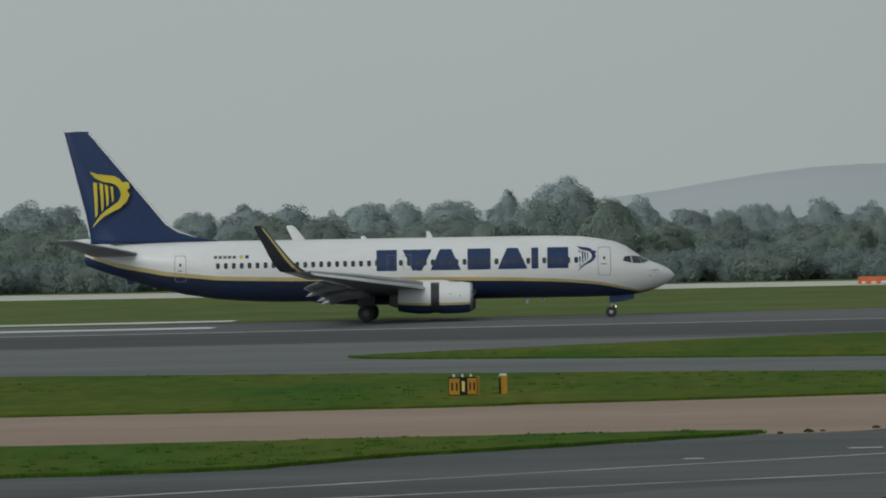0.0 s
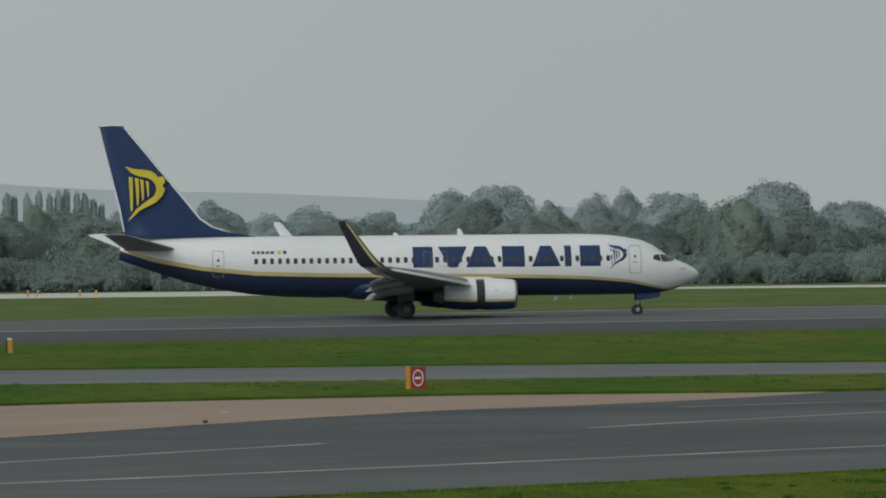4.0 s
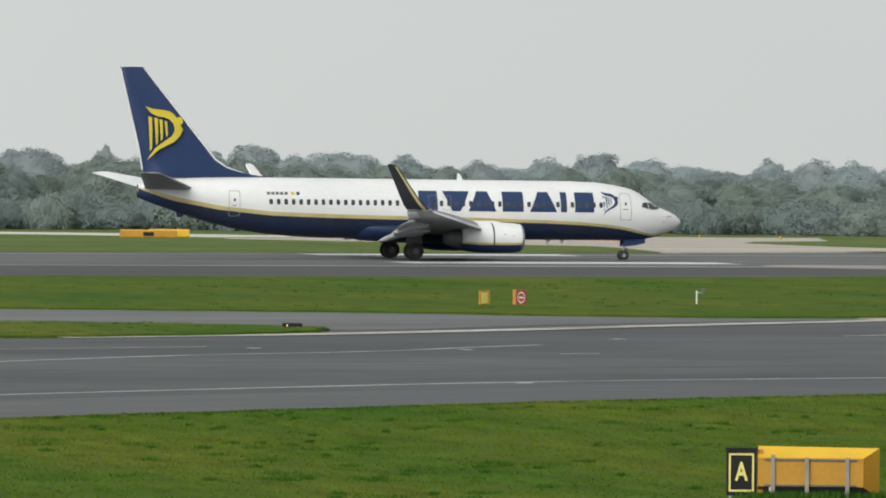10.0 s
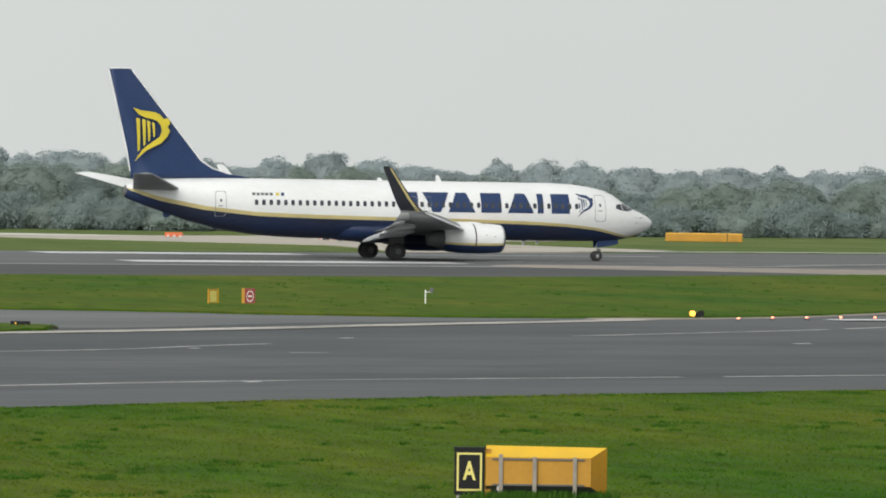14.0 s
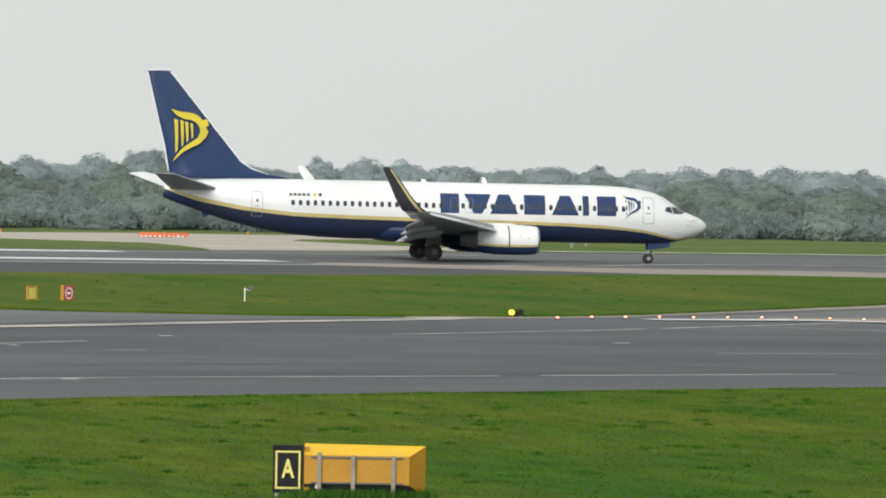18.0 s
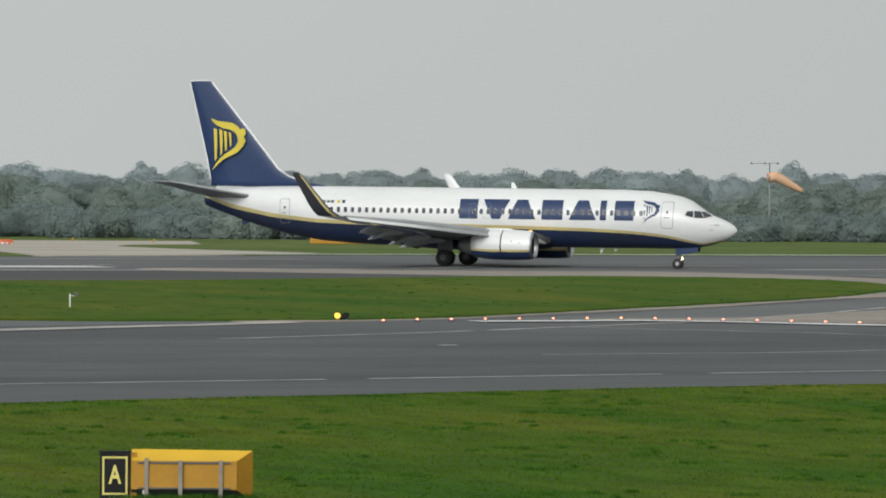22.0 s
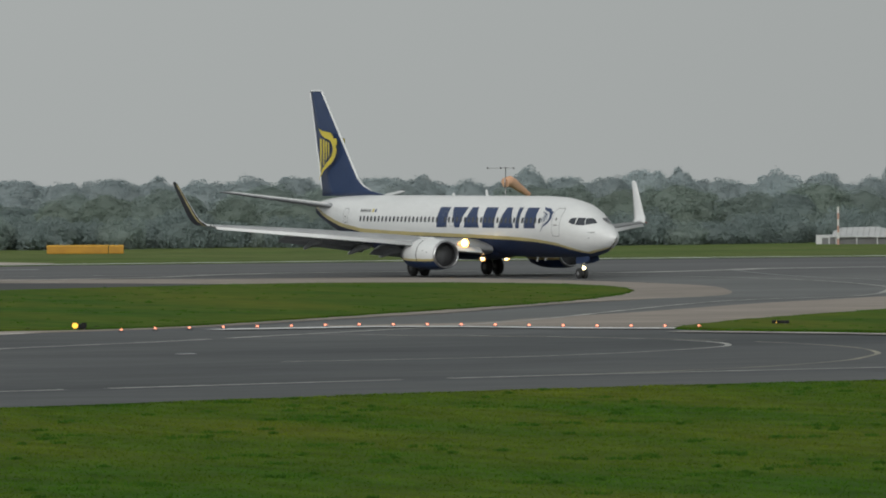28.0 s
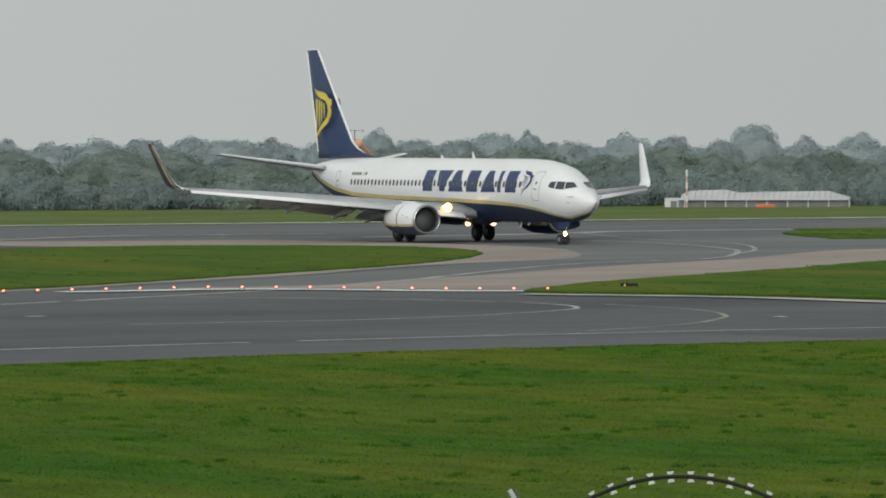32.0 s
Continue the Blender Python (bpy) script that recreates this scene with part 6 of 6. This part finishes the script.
def build_fence():
    """Security fence at the foot of the mound; a flat coil of razor wire begins at one of its posts."""
    f = empty("security_fence", Matrix.Identity(4), "steel mesh security fence topped with coiled razor wire", "fence")
    mid = Vector((9.9 * math.sin(radians(29.67)), 9.9 * math.cos(radians(29.67)), 0))
    d = Vector((math.cos(radians(29.67)), -math.sin(radians(29.67)), 0))
    a, b = mid - d * 3.2, mid + d * 3.2
    L, top = 6.4, 4.98
    for k in range(5):
        p = a.lerp(b, k / 4)
        g = ground_height(p.x, p.y)
        part("post", box(0.06, 0.06, top - g + 0.2, (p.x, p.y, g - 0.2), 0.006), M_STEEL, f)
    for k in range(int(L / 0.1) + 1):
        p = a + d * (0.1 * k)
        g = ground_height(p.x, p.y)
        part("upright_wire", tube([(p.x, p.y, g - 0.1), (p.x, p.y, top - 0.02)], 0.003, 4), M_STEEL, f)
    for k in range(14):
        z = top - 0.1 * k
        part("cross_wire", tube([(a.x, a.y, z), (b.x, b.y, z)], 0.003, 4), M_STEEL, f)
    side = Vector((-d.y, d.x, 0))
    R, shown = 0.352, 0
    for loop in range(4):
        c = mid + d * (0.039 + 0.66 * loop) + Vector((0, 0, 5.028))
        n = 62
        pts = [c + d * (R * math.cos(2 * math.pi * i / n)) + side * (0.03 * math.sin(2 * math.pi * i / n) + 0.02 * loop) + Vector((0, 0, R * math.sin(2 * math.pi * i / n))) for i in range(n + 1)]
        wire = part("razor_coil", tube(pts, 0.0036, 6), M_BLACK, f, "dark coiled wire with razor barbs")
        for i in range(n):
            p = pts[i]
            t = (pts[i + 1] - p).normalized()
            u = t.cross(side).normalized()
            barb = bmesh.new()
            for sgn in (-1, 1):
                k = [p - t * 0.004 + u * sgn * 0.0045, p + t * 0.004 + u * sgn * 0.0045, p + t * 0.0068 + u * sgn * 0.0096, p - t * 0.0068 + u * sgn * 0.0096]
                front = [barb.verts.new(v - side * 0.004) for v in k]
                back = [barb.verts.new(v - side * 0.003) for v in k]
                barb.faces.new(front)
                barb.faces.new(back[::-1])
                for j in range(4):
                    barb.faces.new((front[j], back[j], back[(j + 1) % 4], front[(j + 1) % 4]))
            if shown < 290:
                part("barb", barb, M_BARB, wire)
                shown += 1
            else:
                barb.free()
    part("wire_end", box(0.008, 0.004, 0.028, (0, 0, 0), 0, None, Matrix.Translation(mid - d * 0.262 + Vector((0, -0.02, 5.335))) @ Matrix.Rotation(radians(-32), 4, "Y")), M_BARB, f, "bright cut end of the wire")
    part("hook", tube([mid - d * 0.262 + Vector((0, -0.015, 5.36)), mid - d * 0.20 + Vector((0, 0, 5.2)), mid - d * 0.2 + Vector((0, 0, top))], 0.0022, 6), M_DKGREY, f)


build_location_sign()
build_no_entry(27.85, 197.6, 0, "red no entry sign with a yellow case on the grass", 0.89)
build_no_entry(73.6, 232.6, 0, "small red no entry sign on the grass island", 0.74)
build_direction_sign()
build_marker(82.15, 233.7, 0.72, "short white post with a small lamp")
build_yellow_sign()
build_guard_light(87.45, 214.7, True)
build_guard_light(54.0, 198.6, False, 0.1)
build_guard_light(115.3, 204.9, False, 0.1)
build_stop_bar()
build_windsock()
build_barrier("yellow_barrier", 187.9, 459.9, 6.9, 0.70, M_SIGNY, "row of long yellow barrier blocks on far grass")
build_barrier("yellow_barrier", 112, 458.5, 4.9, 0.6, M_SIGNY, "row of yellow barrier blocks on far grass", bar=True)
build_barrier("orange_barrier", 150.4, 448.8, 4.3, 0.36, M_ORANGE, "low orange barrier blocks with white marks by the concrete", marks=11)
build_barrier("orange_barrier", 138.6, 459.9, 1.6, 0.34, M_ORANGE, "short orange barrier block by the concrete", marks=3)
build_barrier("orange_barrier", 24.5, 499.0, 6.2, 0.6, M_ORANGE, "low orange barrier blocks by the concrete", bar=True, marks=7)
for bx, by, lean, mat in ((35.2, 499.0, 0, M_ORANGE), (35.9, 497.8, 14, M_SIGNY), (39.3, 491.9, 0, M_SIGNY), (40.5, 489.9, 8, M_SIGNLIT)):
    post = empty("marker_post", facing(bx, by) @ Matrix.Translation((0, 0, 0.09)) @ Matrix.Rotation(radians(lean), 4, "Y"), "thin leaning marker post on the far concrete strip", "marker", "posts on the far strip")
    part("post", box(0.17, 0.15, 0.52, (0, 0, -0.03), 0.02), mat, post)
    part("cap", box(0.19, 0.17, 0.08, (0, 0, 0.49), 0.02), M_WPAINT, post, "pale cap")
for bx, by in ((166.7, 473.6), (171.0, 464.2)):
    build_barrier("yellow_marker", bx, by, 0.24, 0.22, M_SIGNY, "small pale yellow marker on the far grass")
build_barrier("yellow_barrier", 115.0, 463.5, 3.6, 0.6, M_SIGNLIT, "bright yellow sign blocks on the far grass", bar=True)
for bx, by, wide in ((281.8, 510.7, 0.5), (279.3, 499.1, 0.2)):
    box_ob = empty("field_box", facing(bx, by) @ Matrix.Translation((0, 0, 0.05)), "small white cabinet on the far grass", "cabinet")
    part("body", box(wide, 0.3, 0.26, (0, 0, 0), 0.03), M_WPAINT, box_ob)
    part("foot", box(wide * 0.7, 0.2, 0.04, (0, 0, -0.03)), M_DKGREY, box_ob)
build_shed()
build_fence()


def build_clods():
    """Dark lumps of turf at the worn edges of the grass."""
    rnd = random.Random(9)
    for x, y, r in ((4.4, 155.0, 0.10), (5.2, 155.6, 0.20), (5.6, 155.9, 0.10), (7.2, 157.6, 0.13), (10.1, 159.3, 0.14), (17.3, 169.4, 0.13), (85.5, 215.6, 0.18), (89.2, 216.9, 0.22), (54.9, 197.2, 0.2), (73.6, 222.0, 0.2), (88.4, 216.9, 0.15)):
        bm = bmesh.new()
        bmesh.ops.create_icosphere(bm, subdivisions=2, radius=r)
        for v in bm.verts:
            v.co *= 0.8 + 0.45 * noise.noise(v.co * 6 + Vector((x, y, 0)))
            v.co.z = max(-0.02, v.co.z * 0.6)
        ob = tagged(mesh_ob("turf_clod", bm, M_CLOD), "small dark clod of turf on the pavement edge", "clod", "clods at the grass edges")
        ob.matrix_basis = pose(x, y, 0.05)


build_clods()


# ---- what moves ----
def motions():
    track = [
        (0, pose(-16.06, 356.48, 0.06, 0, 0.26, 0.24)), (0.5, pose(-5.98, 356.48, 0.06, 0, 0.26, 0.08)), (1, pose(3.54, 356.46, 0.06, 0, 0.26, -0.11)),
        (1.5, pose(12.43, 356.42, 0.06, 0, 0.26, 0.01)), (2, pose(20.67, 356.38, 0.06, 0, 0.26, 0.14)), (2.5, pose(28.50, 356.35, 0.06, 0, 0.26, 0.06)),
        (3, pose(35.86, 356.33, 0.06, 0, 0.26, -0.13)), (3.5, pose(42.66, 356.32, 0.06, 0, 0.26, -0.25)), (5.5, pose(67.07, 356.32, 0.06, 0, 0.26, -0.24)),
        (6, pose(72.53, 356.34, 0.06, 0, 0.26, -0.25)), (6.5, pose(77.57, 356.33, 0.06, 0, 0.26, -0.25)), (7, pose(82.26, 356.31, 0.06, 0, 0.26, -0.23)),
        (7.5, pose(86.71, 356.26, 0.06, 0, 0.26, -0.22)), (8, pose(90.83, 356.25, 0.06, 0, 0.26, -0.22)), (8.5, pose(94.62, 356.27, 0.06, 0, 0.26, -0.19)),
        (9, pose(98.13, 356.30, 0.06, 0, 0.26, -0.24)), (9.5, pose(101.38, 356.32, 0.06, 0, 0.24, -0.25)), (10, pose(104.38, 356.33, 0.06, 0, 0.23, -0.21)),
        (10.5, pose(107.13, 356.35, 0.06, 0, 0.22, -0.16)), (11, pose(109.61, 356.38, 0.06, 0, 0.20, -0.09)), (11.5, pose(111.92, 356.40, 0.06, 0, 0.18, 0.00)),
        (12, pose(114.09, 356.43, 0.06, 0, 0.17, 0.05)), (12.5, pose(116.18, 356.44, 0.06, 0, 0.16, 0.18)), (13, pose(118.20, 356.44, 0.06, 0, 0.14, 0.29)),
        (13.5, pose(120.15, 356.43, 0.06, 0, 0.14, 0.24)), (14, pose(122.09, 356.38, 0.06, 0, 0.14, 0.04)), (14.5, pose(123.99, 356.29, 0.06, 0, 0.14, -0.37)),
        (16.5, pose(131.80, 355.54, 0.06, 0, 0.14, -4.81)), (17, pose(133.75, 355.27, 0.06, 0, 0.14, -6.53)), (17.5, pose(135.72, 354.92, 0.06, 0, 0.14, -8.60)),
        (18, pose(137.64, 354.52, 0.06, 0, 0.14, -11.00)), (18.5, pose(139.50, 354.08, 0.06, 0, 0.14, -13.60)), (19, pose(141.27, 353.61, 0.06, 0, 0.14, -16.45)),
        (19.5, pose(143.00, 353.09, 0.06, 0, 0.14, -19.56)), (20, pose(144.70, 352.51, 0.06, 0, 0.14, -23.04)), (20.5, pose(146.31, 351.89, 0.06, 0, 0.14, -26.93)),
        (21, pose(147.85, 351.22, 0.06, 0, 0.14, -30.92)), (21.5, pose(149.39, 350.47, 0.06, 0, 0.14, -34.98)), (22, pose(150.88, 349.64, 0.06, 0, 0.14, -39.19)),
        (22.5, pose(152.27, 348.77, 0.06, 0, 0.14, -43.34)), (23, pose(153.66, 347.77, 0.06, 0, 0.14, -47.59)), (23.5, pose(154.98, 346.66, 0.06, 0, 0.14, -52.01)),
        (24, pose(156.18, 345.43, 0.06, 0, 0.14, -56.56)), (24.5, pose(157.33, 344.08, 0.06, 0, 0.14, -61.10)), (25, pose(158.38, 342.62, 0.06, 0, 0.14, -65.63)),
        (25.5, pose(159.23, 341.07, 0.06, 0, 0.14, -69.85)), (27.5, pose(162.00, 334.38, 0.06, 0, 0.14, -82.80)), (28, pose(162.47, 332.66, 0.06, 0, 0.14, -84.72)),
        (28.5, pose(162.89, 330.84, 0.06, 0, 0.14, -85.92)), (29, pose(163.25, 328.92, 0.06, 0, 0.14, -86.71)), (29.5, pose(163.55, 326.94, 0.06, 0, 0.14, -87.26)),
        (30, pose(163.77, 324.91, 0.06, 0, 0.14, -87.70)), (30.5, pose(164.01, 322.84, 0.06, 0, 0.14, -88.07)), (31, pose(164.21, 320.76, 0.06, 0, 0.14, -88.45)),
        (31.5, pose(164.41, 318.67, 0.06, 0, 0.14, -88.81)), (32, pose(164.56, 316.61, 0.06, 0, 0.14, -89.29))]
    walk(AIRLINER, track)
    for sleeve in SLEEVES:
        walk(sleeve, [(0, pose(-0.52, 0, 0)), (8.0, pose(-0.52, 0, 0)), (9.0, pose(-0.28, 0, 0)), (10.2, pose(-0.07, 0, 0)), (32, pose(-0.07, 0, 0))])
    # the windsock swings away in the last seconds
    walk(SOCK[0], [(0, pose(0, 0, 0)), (23.0, pose(0, 0, 0, 0, 0, 20)), (25.0, pose(0, 0, 0)), (28.0, pose(0, 0, 0, 0, 0, 46)), (30.0, pose(0, 0, 0, 0, 0, 56)), (32.0, pose(0, 0, 0, 0, 0, 60))])
    # wheels roll with the way that the aircraft makes
    times, way = [track[0][0]], [0.0]
    for (ta, a), (tb, b) in zip(track, track[1:]):
        times.append(tb)
        way.append(way[-1] + (b.translation - a.translation).length)
    for wheel, at, r in WHEELS:
        turn, done, rows = 0.0, 0.0, []
        for k in range(frame(32.0)):
            s = float(np.interp(k / FPS, times, way))
            if k == 0:
                before = s
            turn += min((s - before) / r, radians(80))
            before = s
            if k == 0 or turn - done > radians(38) or k == frame(32.0) - 1:
                rows.append((k / FPS, Matrix.Translation(at) @ Matrix.Rotation(turn, 4, "Y")))
                done = turn
        walk(wheel, rows)


motions()
